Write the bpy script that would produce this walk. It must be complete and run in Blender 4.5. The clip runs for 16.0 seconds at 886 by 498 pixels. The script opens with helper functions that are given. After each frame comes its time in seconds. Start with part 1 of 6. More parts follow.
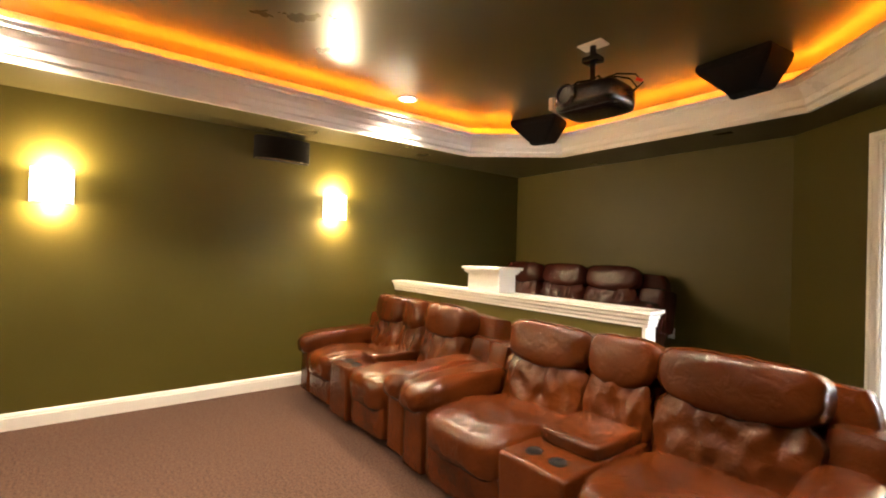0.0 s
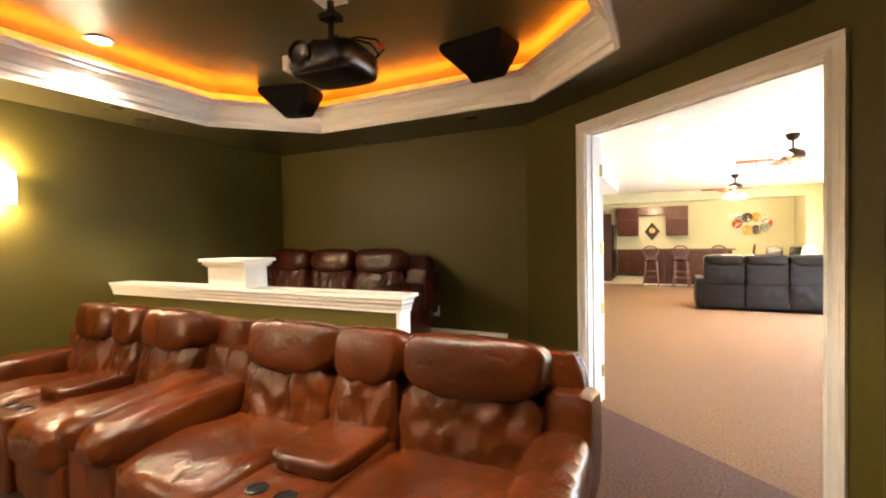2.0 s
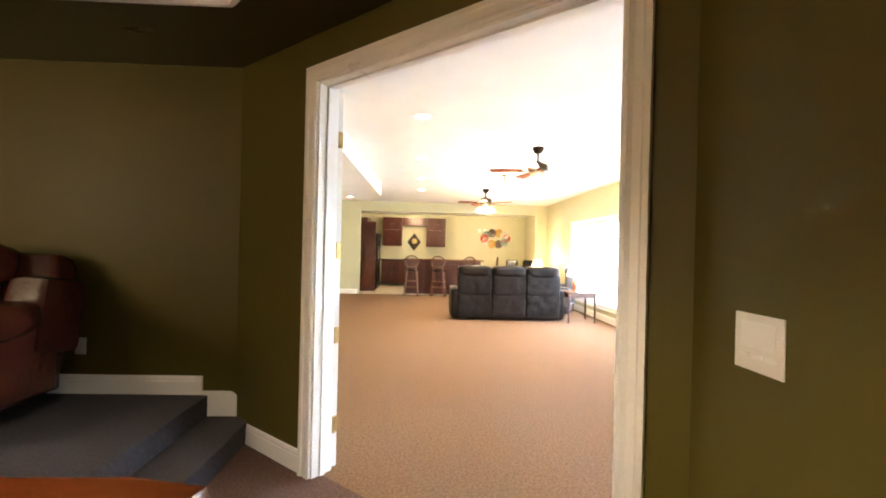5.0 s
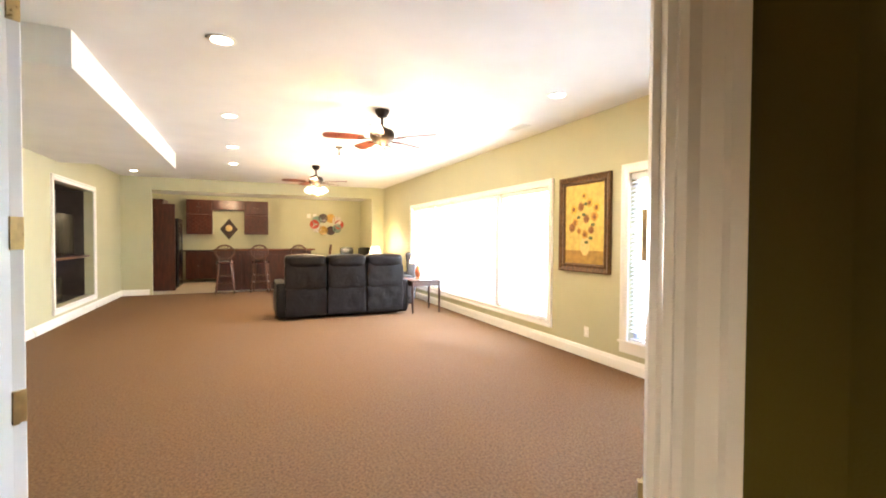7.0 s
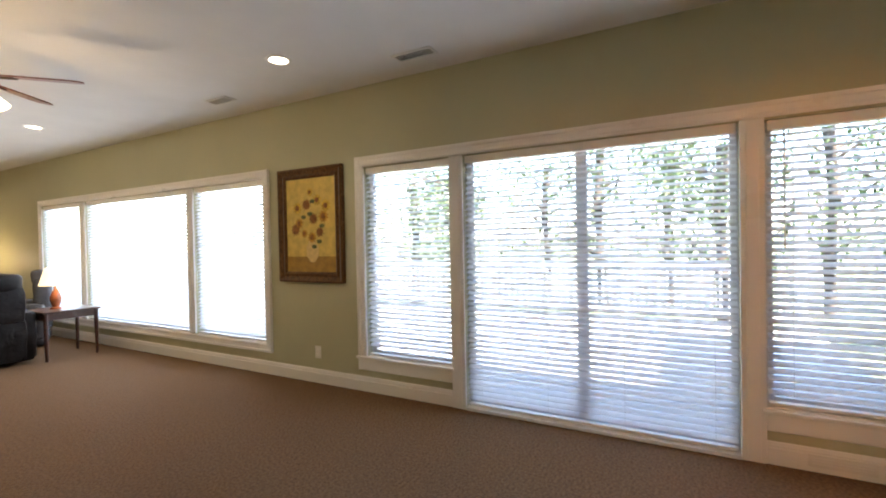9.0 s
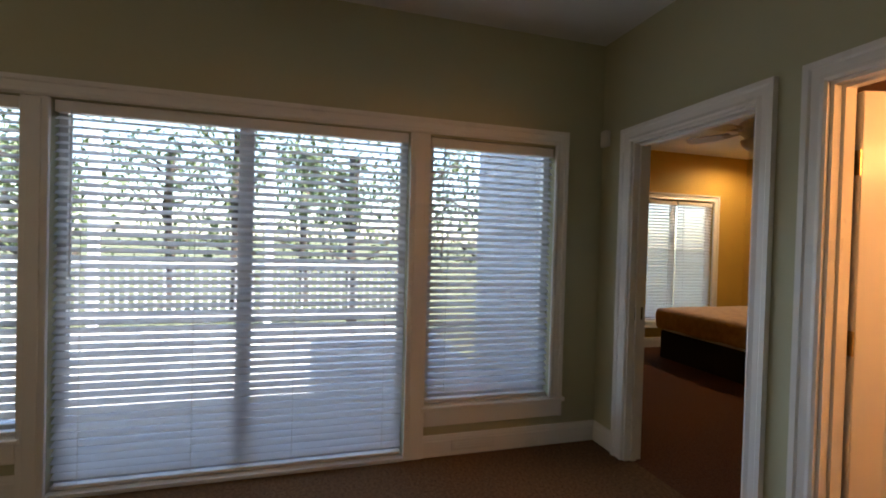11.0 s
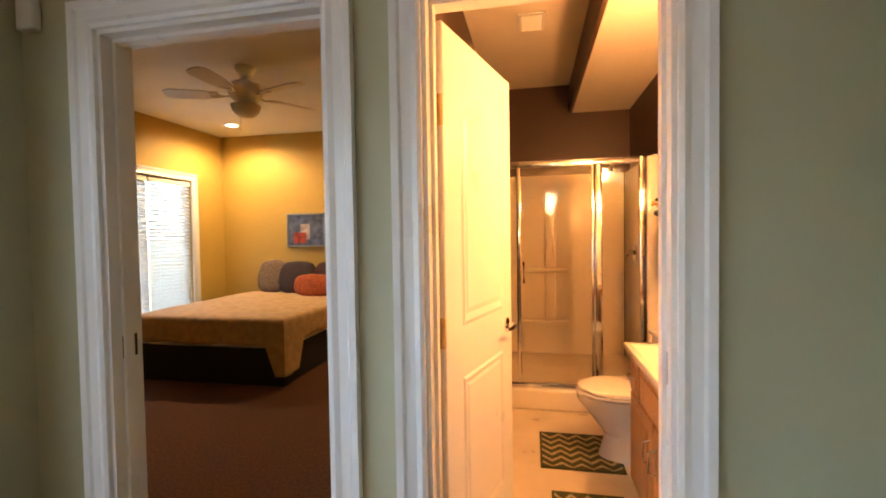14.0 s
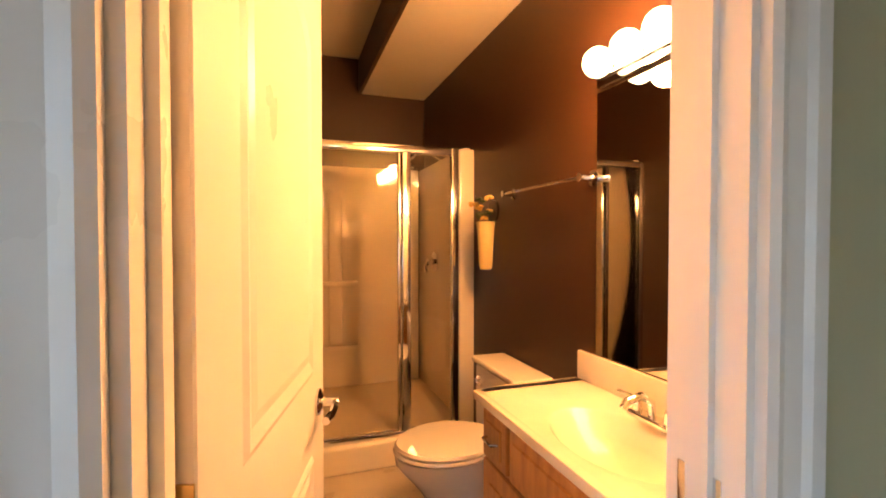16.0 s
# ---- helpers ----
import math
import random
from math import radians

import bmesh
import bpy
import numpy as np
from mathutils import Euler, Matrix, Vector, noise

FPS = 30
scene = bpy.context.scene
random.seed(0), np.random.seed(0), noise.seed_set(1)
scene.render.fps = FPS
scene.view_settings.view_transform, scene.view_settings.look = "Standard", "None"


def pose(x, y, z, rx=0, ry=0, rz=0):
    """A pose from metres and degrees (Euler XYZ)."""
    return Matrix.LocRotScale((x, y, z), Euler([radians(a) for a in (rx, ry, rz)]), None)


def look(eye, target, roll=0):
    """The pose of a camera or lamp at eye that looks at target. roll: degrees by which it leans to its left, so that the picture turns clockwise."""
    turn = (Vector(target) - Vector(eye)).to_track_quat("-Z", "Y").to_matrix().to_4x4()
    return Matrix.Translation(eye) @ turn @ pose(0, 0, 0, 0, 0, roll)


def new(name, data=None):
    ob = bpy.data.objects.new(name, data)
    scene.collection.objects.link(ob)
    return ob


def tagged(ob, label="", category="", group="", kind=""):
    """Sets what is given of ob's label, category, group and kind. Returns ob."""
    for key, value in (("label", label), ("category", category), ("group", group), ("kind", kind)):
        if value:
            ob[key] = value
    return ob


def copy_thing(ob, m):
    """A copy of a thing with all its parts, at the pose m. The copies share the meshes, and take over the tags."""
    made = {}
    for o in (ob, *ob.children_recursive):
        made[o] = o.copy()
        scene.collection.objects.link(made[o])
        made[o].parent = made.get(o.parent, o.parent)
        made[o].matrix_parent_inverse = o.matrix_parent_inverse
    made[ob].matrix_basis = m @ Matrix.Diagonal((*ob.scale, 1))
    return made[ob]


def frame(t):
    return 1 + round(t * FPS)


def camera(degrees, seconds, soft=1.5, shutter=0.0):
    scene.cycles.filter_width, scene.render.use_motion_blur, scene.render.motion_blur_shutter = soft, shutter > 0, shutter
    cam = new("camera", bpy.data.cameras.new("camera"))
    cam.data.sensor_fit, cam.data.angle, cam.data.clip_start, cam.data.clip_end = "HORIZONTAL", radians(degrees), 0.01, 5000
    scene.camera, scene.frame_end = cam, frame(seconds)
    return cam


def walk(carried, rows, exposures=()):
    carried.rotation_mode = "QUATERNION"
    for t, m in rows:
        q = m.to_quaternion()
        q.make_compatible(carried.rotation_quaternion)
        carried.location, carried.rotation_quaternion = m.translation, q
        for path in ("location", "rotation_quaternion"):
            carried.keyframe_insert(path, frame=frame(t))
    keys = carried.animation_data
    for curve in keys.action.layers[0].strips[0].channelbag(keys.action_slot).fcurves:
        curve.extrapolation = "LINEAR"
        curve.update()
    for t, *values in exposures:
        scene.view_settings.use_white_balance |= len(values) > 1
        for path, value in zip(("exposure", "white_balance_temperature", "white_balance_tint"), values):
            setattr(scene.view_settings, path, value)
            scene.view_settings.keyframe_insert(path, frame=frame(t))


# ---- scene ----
cam = camera(89.3, 16.0, soft=1.9)
PATH = [
    (0, (1.545, 2.135, 1.475), (-0.034, 3.363, 1.492), 1.6),
    (0.5, (1.508, 2.17, 1.491), (0.075, 3.565, 1.48), 1.5),
    (1, (1.48, 2.317, 1.49), (0.227, 3.876, 1.458), 1.3),
    (1.5, (1.488, 2.456, 1.482), (0.408, 4.14, 1.444), 0.4),
    (2, (1.524, 2.642, 1.48), (0.643, 4.437, 1.435), -1.0),
    (2.5, (1.549, 2.875, 1.456), (0.84, 4.744, 1.397), -1.8),
    (3, (1.549, 3.072, 1.444), (1.036, 5.005, 1.405), -1.2),
    (3.5, (1.532, 3.302, 1.446), (1.187, 5.272, 1.431), -0.1),
    (4, (1.54, 3.515, 1.43), (1.352, 5.506, 1.457), 0.8),
    (6.5, (1.655, 4.819, 1.37), (2.219, 6.737, 1.299), 0.7),
    (7, (1.674, 5.077, 1.361), (2.477, 6.908, 1.314), 0.3),
    (7.5, (1.693, 5.331, 1.35), (2.77, 7.016, 1.347), 0.3),
    (8, (1.773, 5.524, 1.342), (3.1, 7.021, 1.372), -0.6),
    (8.2, (1.825, 5.6, 1.347), (3.223, 7.031, 1.366), -1.1),
    (10.3, (2.291, 6.234, 1.33), (4.289, 6.151, 1.302), 1.2),
    (10.5, (2.336, 6.211, 1.33), (4.326, 6.015, 1.305), 1.3),
    (11, (2.516, 6.223, 1.357), (4.437, 5.666, 1.329), 1.6),
    (11.5, (2.692, 6.196, 1.364), (4.477, 5.295, 1.332), 0.5),
    (12, (2.893, 6.117, 1.372), (4.481, 4.904, 1.302), -0.3),
    (12.5, (3.087, 6.066, 1.354), (4.404, 4.563, 1.274), -0.3),
    (13, (3.245, 5.953, 1.359), (4.234, 4.216, 1.291), -0.1),
    (13.5, (3.374, 5.781, 1.339), (4.078, 3.91, 1.265), -0.9),
    (14, (3.481, 5.572, 1.317), (3.874, 3.612, 1.258), -0.9),
    (14.5, (3.572, 5.358, 1.315), (3.637, 3.359, 1.292), -0.0),
    (15, (3.621, 5.134, 1.311), (3.42, 3.144, 1.304), -0.0),
    (15.5, (3.64, 4.902, 1.312), (3.224, 2.946, 1.29), -0.4),
    (16, (3.664, 4.695, 1.311), (3.01, 2.805, 1.27), 0.0),
]
EXPOSURES = [(0, 6.5), (3.0, 6.5), (4.2, 6.35), (6.3, 6.0), (7.0, 5.7), (8.2, 4.6), (9.4, 3.32), (10.3, 2.57), (11.0, 2.47), (12.5, 2.47), (13.5, 3.45), (14.0, 3.75), (15.0, 3.83), (16.0, 3.53)]
walk(cam, [(t, look(e, g, r)) for t, e, g, r in PATH], EXPOSURES)

# ---- world, sun, large lights ----
world = bpy.data.worlds.new("sky")
scene.world = world
world.use_nodes = True
wn = world.node_tree.nodes
sky = wn.new("ShaderNodeTexSky")
sky.sky_type, sky.sun_disc = "NISHITA", False
sky.sun_elevation, sky.sun_rotation = radians(62), radians(197)
wn["Background"].inputs["Strength"].default_value = 0.15
world.node_tree.links.new(sky.outputs[0], wn["Background"].inputs["Color"])
sun = new("sun", bpy.data.lights.new("sun", "SUN"))
sun.data.energy, sun.data.angle, sun.data.color = 5.0, radians(0.6), (1, 0.96, 0.9)
sun.matrix_world = look((0, 6, 20), (3, 16, 0))


INDOOR = 1 / 34         # indoor lamps against daylight


def area_lamp(name, eye, target, w, h, watts, color):
    la = bpy.data.lights.new(name, "AREA")
    la.shape, la.size, la.size_y, la.energy, la.color = "RECTANGLE", w, h, watts * INDOOR, color
    ob = new(name, la)
    ob.matrix_world = look(eye, target)
    return ob


def point_lamp(name, place, watts, color, radius=0.05):
    la = bpy.data.lights.new(name, "POINT")
    la.energy, la.color, la.shadow_soft_size = watts * INDOOR, color, radius
    ob = new(name, la)
    ob.location = place
    return ob


def spot_lamp(name, place, watts, color, degrees=110, radius=0.05):
    la = bpy.data.lights.new(name, "SPOT")
    la.energy, la.color, la.shadow_soft_size = watts * INDOOR, color, radius
    la.spot_size, la.spot_blend = radians(degrees), 0.6
    ob = new(name, la)
    ob.location = place
    return ob


WARM = (1.0, 0.72, 0.42)
SOFTWARM = (1.0, 0.82, 0.6)
DAY = (0.86, 0.93, 1.0)
# daylight in the openings of the window wall
for y, w, e in ((5.1, 0.8, 6), (6.58, 1.75, 16), (8.06, 0.8, 7), (10.42, 1.1, 22), (12.37, 2.3, 46), (14.37, 1.1, 22)):
    area_lamp("daylight", (5.19, y, 1.2), (0, y, 1.0), w, 1.6, e, DAY)
area_lamp("daylight", (7.58, 1.35, 1.2), (5, 1.35, 1.0), 1.2, 1.5, 5, DAY)
area_lamp("daylight_behind_blinds", (5.42, 12.4, 1.2), (0, 12.4, 1.2), 5.2, 1.8, 260, DAY)


# ---- materials ----
def mat(name, base, rough=0.6, metal=0.0, vary=0.12, scale=6.0, bump=0.0, bscale=60.0, spec=0.5, coat=0.0, base2=None, detail=6.0, stretch=(1, 1, 1), emit=None, power=0.0, rvary=0.08):
    m = bpy.data.materials.new(name)
    m.use_nodes = True
    n, li = m.node_tree.nodes, m.node_tree.links
    b = n["Principled BSDF"]
    b.inputs["Roughness"].default_value = rough
    b.inputs["Metallic"].default_value = metal
    b.inputs["Specular IOR Level"].default_value = spec
    b.inputs["Coat Weight"].default_value = coat
    b.inputs["Coat Roughness"].default_value = 0.15
    co = n.new("ShaderNodeTexCoord")
    mp = n.new("ShaderNodeMapping")
    mp.inputs["Scale"].default_value = stretch
    li.new(co.outputs["Object"], mp.inputs["Vector"])
    no = n.new("ShaderNodeTexNoise")
    no.inputs["Scale"].default_value, no.inputs["Detail"].default_value = scale, detail
    li.new(mp.outputs[0], no.inputs["Vector"])
    ra = n.new("ShaderNodeValToRGB")
    dark = base2 or tuple(c * (1 - 2 * vary) for c in base)
    ra.color_ramp.elements[0].position, ra.color_ramp.elements[1].position = 0.35, 0.65
    ra.color_ramp.elements[0].color, ra.color_ramp.elements[1].color = (*dark, 1), (*base, 1)
    li.new(no.outputs["Fac"], ra.inputs[0])
    li.new(ra.outputs[0], b.inputs["Base Color"])
    mr = n.new("ShaderNodeMapRange")
    mr.inputs["To Min"].default_value, mr.inputs["To Max"].default_value = max(0.02, rough - rvary), min(1, rough + rvary)
    n2 = n.new("ShaderNodeTexNoise")
    n2.inputs["Scale"].default_value, n2.inputs["Detail"].default_value = bscale, 3
    li.new(mp.outputs[0], n2.inputs["Vector"])
    li.new(no.outputs["Fac"], mr.inputs["Value"])
    li.new(mr.outputs[0], b.inputs["Roughness"])
    if bump:
        bu = n.new("ShaderNodeBump")
        bu.inputs["Strength"].default_value, bu.inputs["Distance"].default_value = bump, 0.01
        li.new(n2.outputs["Fac"], bu.inputs["Height"])
        li.new(bu.outputs[0], b.inputs["Normal"])
    if emit:
        b.inputs["Emission Color"].default_value = (*emit, 1)
        b.inputs["Emission Strength"].default_value = power * INDOOR
    return m


def carpet(name, a, b2):
    """Cut-pile carpet: fine tufts over wide worn patches."""
    m = mat(name, a, 0.95, 0, 0.1, 60, 0.9, 200, 0.1, base2=b2, detail=8)
    n, li = m.node_tree.nodes, m.node_tree.links
    wide = n.new("ShaderNodeTexNoise")
    wide.inputs["Scale"].default_value = 1.3
    mix = n.new("ShaderNodeMixRGB")
    mix.blend_type = "MULTIPLY"
    mix.inputs[0].default_value = 0.35
    bs = n["Principled BSDF"]
    src = bs.inputs["Base Color"].links[0].from_socket
    li.new(src, mix.inputs[1])
    li.new(wide.outputs["Fac"], mix.inputs[2])
    li.new(mix.outputs[0], bs.inputs["Base Color"])
    bs.inputs["Sheen Weight"].default_value = 0.03
    return m


OLIVE = mat("olive_paint", (0.088, 0.072, 0.012), 0.48, 0, 0.05, 1.5, 0.08, 220, 0.28)
OLIVE_CEIL = mat("olive_ceiling_paint", (0.07, 0.058, 0.022), 0.3, 0, 0.05, 1.2, 0.05, 160, 0.5)
GREEN = mat("sage_paint", (0.48, 0.47, 0.31), 0.55, 0, 0.03, 1.5, 0.06, 220, 0.4)
OCHRE = mat("ochre_paint", (0.5, 0.33, 0.07), 0.6, 0, 0.04, 1.5, 0.06, 220, 0.4)
BROWN = mat("dark_brown_paint", (0.05, 0.021, 0.008), 0.45, 0, 0.06, 1.5, 0.06, 220, 0.5)
CEIL = mat("white_ceiling_paint", (0.76, 0.75, 0.73), 0.8, 0, 0.03, 2.0, 0.15, 120, 0.3)
TRIM = mat("white_gloss_trim_paint", (0.8, 0.78, 0.74), 0.3, 0, 0.008, 3.0, 0.0, 60, 0.5)
CARPET_T = carpet("brown_theater_carpet", (0.15, 0.08, 0.055), (0.075, 0.038, 0.026))
CARPET = carpet("tan_carpet", (0.28, 0.155, 0.072), (0.15, 0.08, 0.036))
CARPET_S = carpet("grey_step_carpet", (0.09, 0.08, 0.085), (0.05, 0.045, 0.05))
CARPET_B = carpet("bedroom_carpet", (0.2, 0.085, 0.04), (0.11, 0.046, 0.022))


# ---- mesh helpers ----
def box(bm, x0, x1, y0, y1, z0, z1, bevel=0.0, seg=2):
    r = bmesh.ops.create_cube(bm, size=1, matrix=Matrix.Translation(((x0 + x1) / 2, (y0 + y1) / 2, (z0 + z1) / 2)) @ Matrix.Diagonal((abs(x1 - x0), abs(y1 - y0), abs(z1 - z0), 1)))
    if bevel:
        es = list({e for v in r["verts"] for e in v.link_edges})
        r = bmesh.ops.bevel(bm, geom=es, offset=bevel, segments=seg, profile=0.6, affect="EDGES", clamp_overlap=True)
    return r["verts"]


def cyl(bm, p, q, r0, r1=None, n=16):
    """A closed tapered cylinder from p to q."""
    p, q = Vector(p), Vector(q)
    d = q - p
    m = Matrix.Translation((p + q) / 2) @ d.to_track_quat("Z", "Y").to_matrix().to_4x4()
    return bmesh.ops.create_cone(bm, cap_ends=True, segments=n, radius1=r0, radius2=r0 if r1 is None else r1, depth=d.length, matrix=m)["verts"]


def lathe(bm, profile, at=(0, 0, 0), n=24, m=None):
    """A turned shape from (radius, height) pairs."""
    m = m or Matrix.Translation(at)
    rings = []
    for r, z in profile:
        rings.append([bm.verts.new(m @ Vector((max(r, 1e-4) * math.cos(2 * math.pi * i / n), max(r, 1e-4) * math.sin(2 * math.pi * i / n), z))) for i in range(n)])
    for a, b in zip(rings, rings[1:]):
        for i in range(n):
            bm.faces.new((a[i], a[(i + 1) % n], b[(i + 1) % n], b[i]))
    bm.faces.new(rings[0][::-1])
    bm.faces.new(rings[-1])


def ball(bm, at, rx, ry, rz, n=16):
    return bmesh.ops.create_uvsphere(bm, u_segments=n, v_segments=n // 2 + 2, radius=1, matrix=Matrix.Translation(at) @ Matrix.Diagonal((rx, ry, rz, 1)))["verts"]


def tube(bm, pts, r, n=8):
    pts = [Vector(p) for p in pts]
    rings = []
    for i, p in enumerate(pts):
        d = (pts[min(i + 1, len(pts) - 1)] - pts[max(i - 1, 0)]).normalized()
        q = d.to_track_quat("Z", "Y")
        rings.append([bm.verts.new(p + q @ Vector((r * math.cos(2 * math.pi * k / n), r * math.sin(2 * math.pi * k / n), 0))) for k in range(n)])
    for a, b in zip(rings, rings[1:]):
        for i in range(n):
            bm.faces.new((a[i], a[(i + 1) % n], b[(i + 1) % n], b[i]))
    bm.faces.new(rings[0][::-1])
    bm.faces.new(rings[-1])


def moulding(bm, pts, profile, closed=False):
    """Sweep a profile of (out, up) pairs along level points; out is to the left of the way. Corners are mitred."""
    P = [Vector(p) for p in pts]
    k = len(P)
    rings = []
    for i in range(k):
        a = P[i] - P[i - 1] if (closed or i) else P[1] - P[0]
        b = P[(i + 1) % k] - P[i] if (closed or i < k - 1) else a
        na, nb = Vector((-a.y, a.x, 0)).normalized(), Vector((-b.y, b.x, 0)).normalized()
        mi = (na + nb).normalized()
        mi = mi / max(0.3, mi.dot(na))
        rings.append([bm.verts.new(P[i] + mi * o + Vector((0, 0, u))) for o, u in profile])
    for i in range(k if closed else k - 1):
        a, b = rings[i], rings[(i + 1) % k]
        for j in range(len(profile)):
            bm.faces.new((a[j], a[(j + 1) % len(profile)], b[(j + 1) % len(profile)], b[j]))
    if not closed:
        bm.faces.new(rings[0][::-1])
        bm.faces.new(rings[-1])


def cushion(bm, x0, x1, y0, y1, z0, z1, puff=0.5, cuts=10, wrinkle=0.0, seed=0, m=None, expo=5.0):
    """A padded block: a subdivided box drawn towards a superellipsoid, with creases."""
    k = cuts + 1
    seen_at = {}

    def corner(i, j, l):
        if (i, j, l) not in seen_at:
            seen_at[(i, j, l)] = bm.verts.new((2 * i / k - 1, 2 * j / k - 1, 2 * l / k - 1))
        return seen_at[(i, j, l)]

    for i in range(k):
        for j in range(k):
            for s in (0, k):
                bm.faces.new((corner(i, j, s), corner(i + 1, j, s), corner(i + 1, j + 1, s), corner(i, j + 1, s)))
                bm.faces.new((corner(i, s, j), corner(i + 1, s, j), corner(i + 1, s, j + 1), corner(i, s, j + 1)))
                bm.faces.new((corner(s, i, j), corner(s, i + 1, j), corner(s, i + 1, j + 1), corner(s, i, j + 1)))
    allv = list(seen_at.values())
    c = Vector(((x0 + x1) / 2, (y0 + y1) / 2, (z0 + z1) / 2))
    h = Vector((abs(x1 - x0) / 2, abs(y1 - y0) / 2, abs(z1 - z0) / 2))
    for v in allv:
        p = v.co.copy()
        s = (abs(p.x) ** expo + abs(p.y) ** expo + abs(p.z) ** expo) ** (1 / expo)
        p = p.lerp(p / s, puff * 1.0)
        w = Vector((p.x * h.x, p.y * h.y, p.z * h.z)) + c
        if wrinkle:
            nn = p.normalized()
            k = noise.noise(Vector((w.x * 13 + seed * 3.1, w.y * 13, w.z * 9))) + 0.6 * noise.ridged_multi_fractal(Vector((w.x * 8 + seed, w.y * 6, w.z * 5)), 1, 2, 3, 1, 2) - 0.6
            w += nn * wrinkle * k
        v.co = (m @ w) if m else w
    return allv


def finish(bm, smooth):
    bmesh.ops.recalc_face_normals(bm, faces=bm.faces[:])
    if smooth:
        for f in bm.faces:
            f.smooth = True
        for e in bm.edges:
            if len(e.link_faces) == 2 and e.calc_face_angle(0) > 0.7:
                e.smooth = False


def mesh(name, bm, material, smooth=False):
    finish(bm, smooth)
    me = bpy.data.meshes.new(name)
    bm.to_mesh(me)
    bm.free()
    me.materials.append(material)
    return me


def part(name, bm, material, parent, label="", smooth=True):
    ob = new(name, mesh(name, bm, material, smooth))
    ob.parent = parent
    if label:
        ob["label"] = label
    return ob


def piece(name, me, parent, m=None):
    ob = new(name, me)
    ob.parent = parent
    if m is not None:
        ob.matrix_basis = m
    return ob


def solid(name, bm, material, label, category="", kind="", smooth=True, group=""):
    return tagged(new(name, mesh(name, bm, material, smooth)), label, category, group, kind)


def thing(name, label, category, m=None, group="", kind=""):
    ob = tagged(new(name), label, category, group, kind)
    ob.empty_display_size = 0.1
    if m is not None:
        ob.matrix_basis = m
    return ob


def wall(name, p0, p1, thick, z0, z1, openings, material, label):
    """A wall whose room face runs from p0 to p1; it thickens to the left of that way (to the right if negative)."""
    a, b = Vector((*p0, 0)), Vector((*p1, 0))
    ln = (b - a).length
    m = Matrix.Translation(a) @ Matrix.Rotation(math.atan2((b - a).y, (b - a).x), 4, "Z")
    bm = bmesh.new()
    ss = sorted({0, ln, *[o[0] for o in openings], *[o[1] for o in openings]})
    for s0, s1 in zip(ss, ss[1:]):
        mid = (s0 + s1) / 2
        cuts = [z0]
        holes = sorted((o[2], o[3]) for o in openings if o[0] < mid < o[1])
        lo = z0
        for h0, h1 in holes:
            if h0 > lo:
                box(bm, s0, s1, 0, thick, lo, h0)
            lo = h1
        if lo < z1:
            box(bm, s0, s1, 0, thick, lo, z1)
    bmesh.ops.transform(bm, matrix=m, verts=bm.verts[:])
    bmesh.ops.remove_doubles(bm, verts=bm.verts[:], dist=1e-4)
    return solid(name, bm, material, label, "wall", "structure", smooth=False)


def slab(name, pts, z0, z1, material, label, category):
    bm = bmesh.new()
    f = bm.faces.new([bm.verts.new((x, y, z0)) for x, y in pts])
    r = bmesh.ops.extrude_face_region(bm, geom=[f])
    for v in [g for g in r["geom"] if isinstance(g, bmesh.types.BMVert)]:
        v.co.z = z1
    return solid(name, bm, material, label, category, "structure", smooth=False)


CASING = [(0, 0), (0.0, 0.018), (0.012, 0.024), (0.03, 0.018), (0.06, 0.02), (0.068, 0.028), (0.09, 0.03), (0.09, 0)]


def door_casing(name, p0, p1, z1, label, side=1, bottom=None, w=0.09, low=0.0):
    """Moulded trim round an opening between p0 and p1 on a wall face; side 1: it stands out to the left of the way. bottom: height of a sill, for windows."""
    a, b = Vector((*p0, 0)), Vector((*p1, 0))
    ln = (b - a).length
    m = Matrix.Translation(a) @ Matrix.Rotation(math.atan2((b - a).y, (b - a).x), 4, "Z")
    bm = bmesh.new()
    lo = low if bottom is None else bottom
    path = [(0, lo), (0, z1), (ln, z1), (ln, lo)]
    n = len(path)
    out = [Vector((-1, 0)), Vector((-1, 1)), Vector((1, 1)), Vector((1, 0))]
    if bottom is not None:
        out[0], out[3] = Vector((-1, -1)), Vector((1, -1))
    rings = [[bm.verts.new((p[0] + o.x * d * w / 0.09, side * h, p[1] + o.y * d * w / 0.09)) for d, h in CASING] for p, o in zip(path, out)]
    pairs = list(zip(rings, rings[1:])) + ([(rings[3], rings[0])] if bottom is not None else [])
    for r0, r1 in pairs:
        for j in range(len(CASING)):
            k = (j + 1) % len(CASING)
            bm.faces.new((r0[j], r0[k], r1[k], r1[j]))
    if bottom is None:
        bm.faces.new(rings[0])
        bm.faces.new(rings[3])
    bmesh.ops.transform(bm, matrix=m, verts=bm.verts[:])
    return solid(name, bm, TRIM, label, "trim", "structure", smooth=False)


BASE = [(0, 0), (0.016, 0), (0.016, 0.095), (0.012, 0.102), (0.012, 0.112), (0.006, 0.13), (0, 0.135)]


def baseboard(pts, z=0.0, label="white moulded baseboard along the wall"):
    bm = bmesh.new()
    moulding(bm, [(x, y, z + 0.002) for x, y in pts], BASE)
    return solid("baseboard", bm, TRIM, label, "baseboard", "structure", smooth=False)


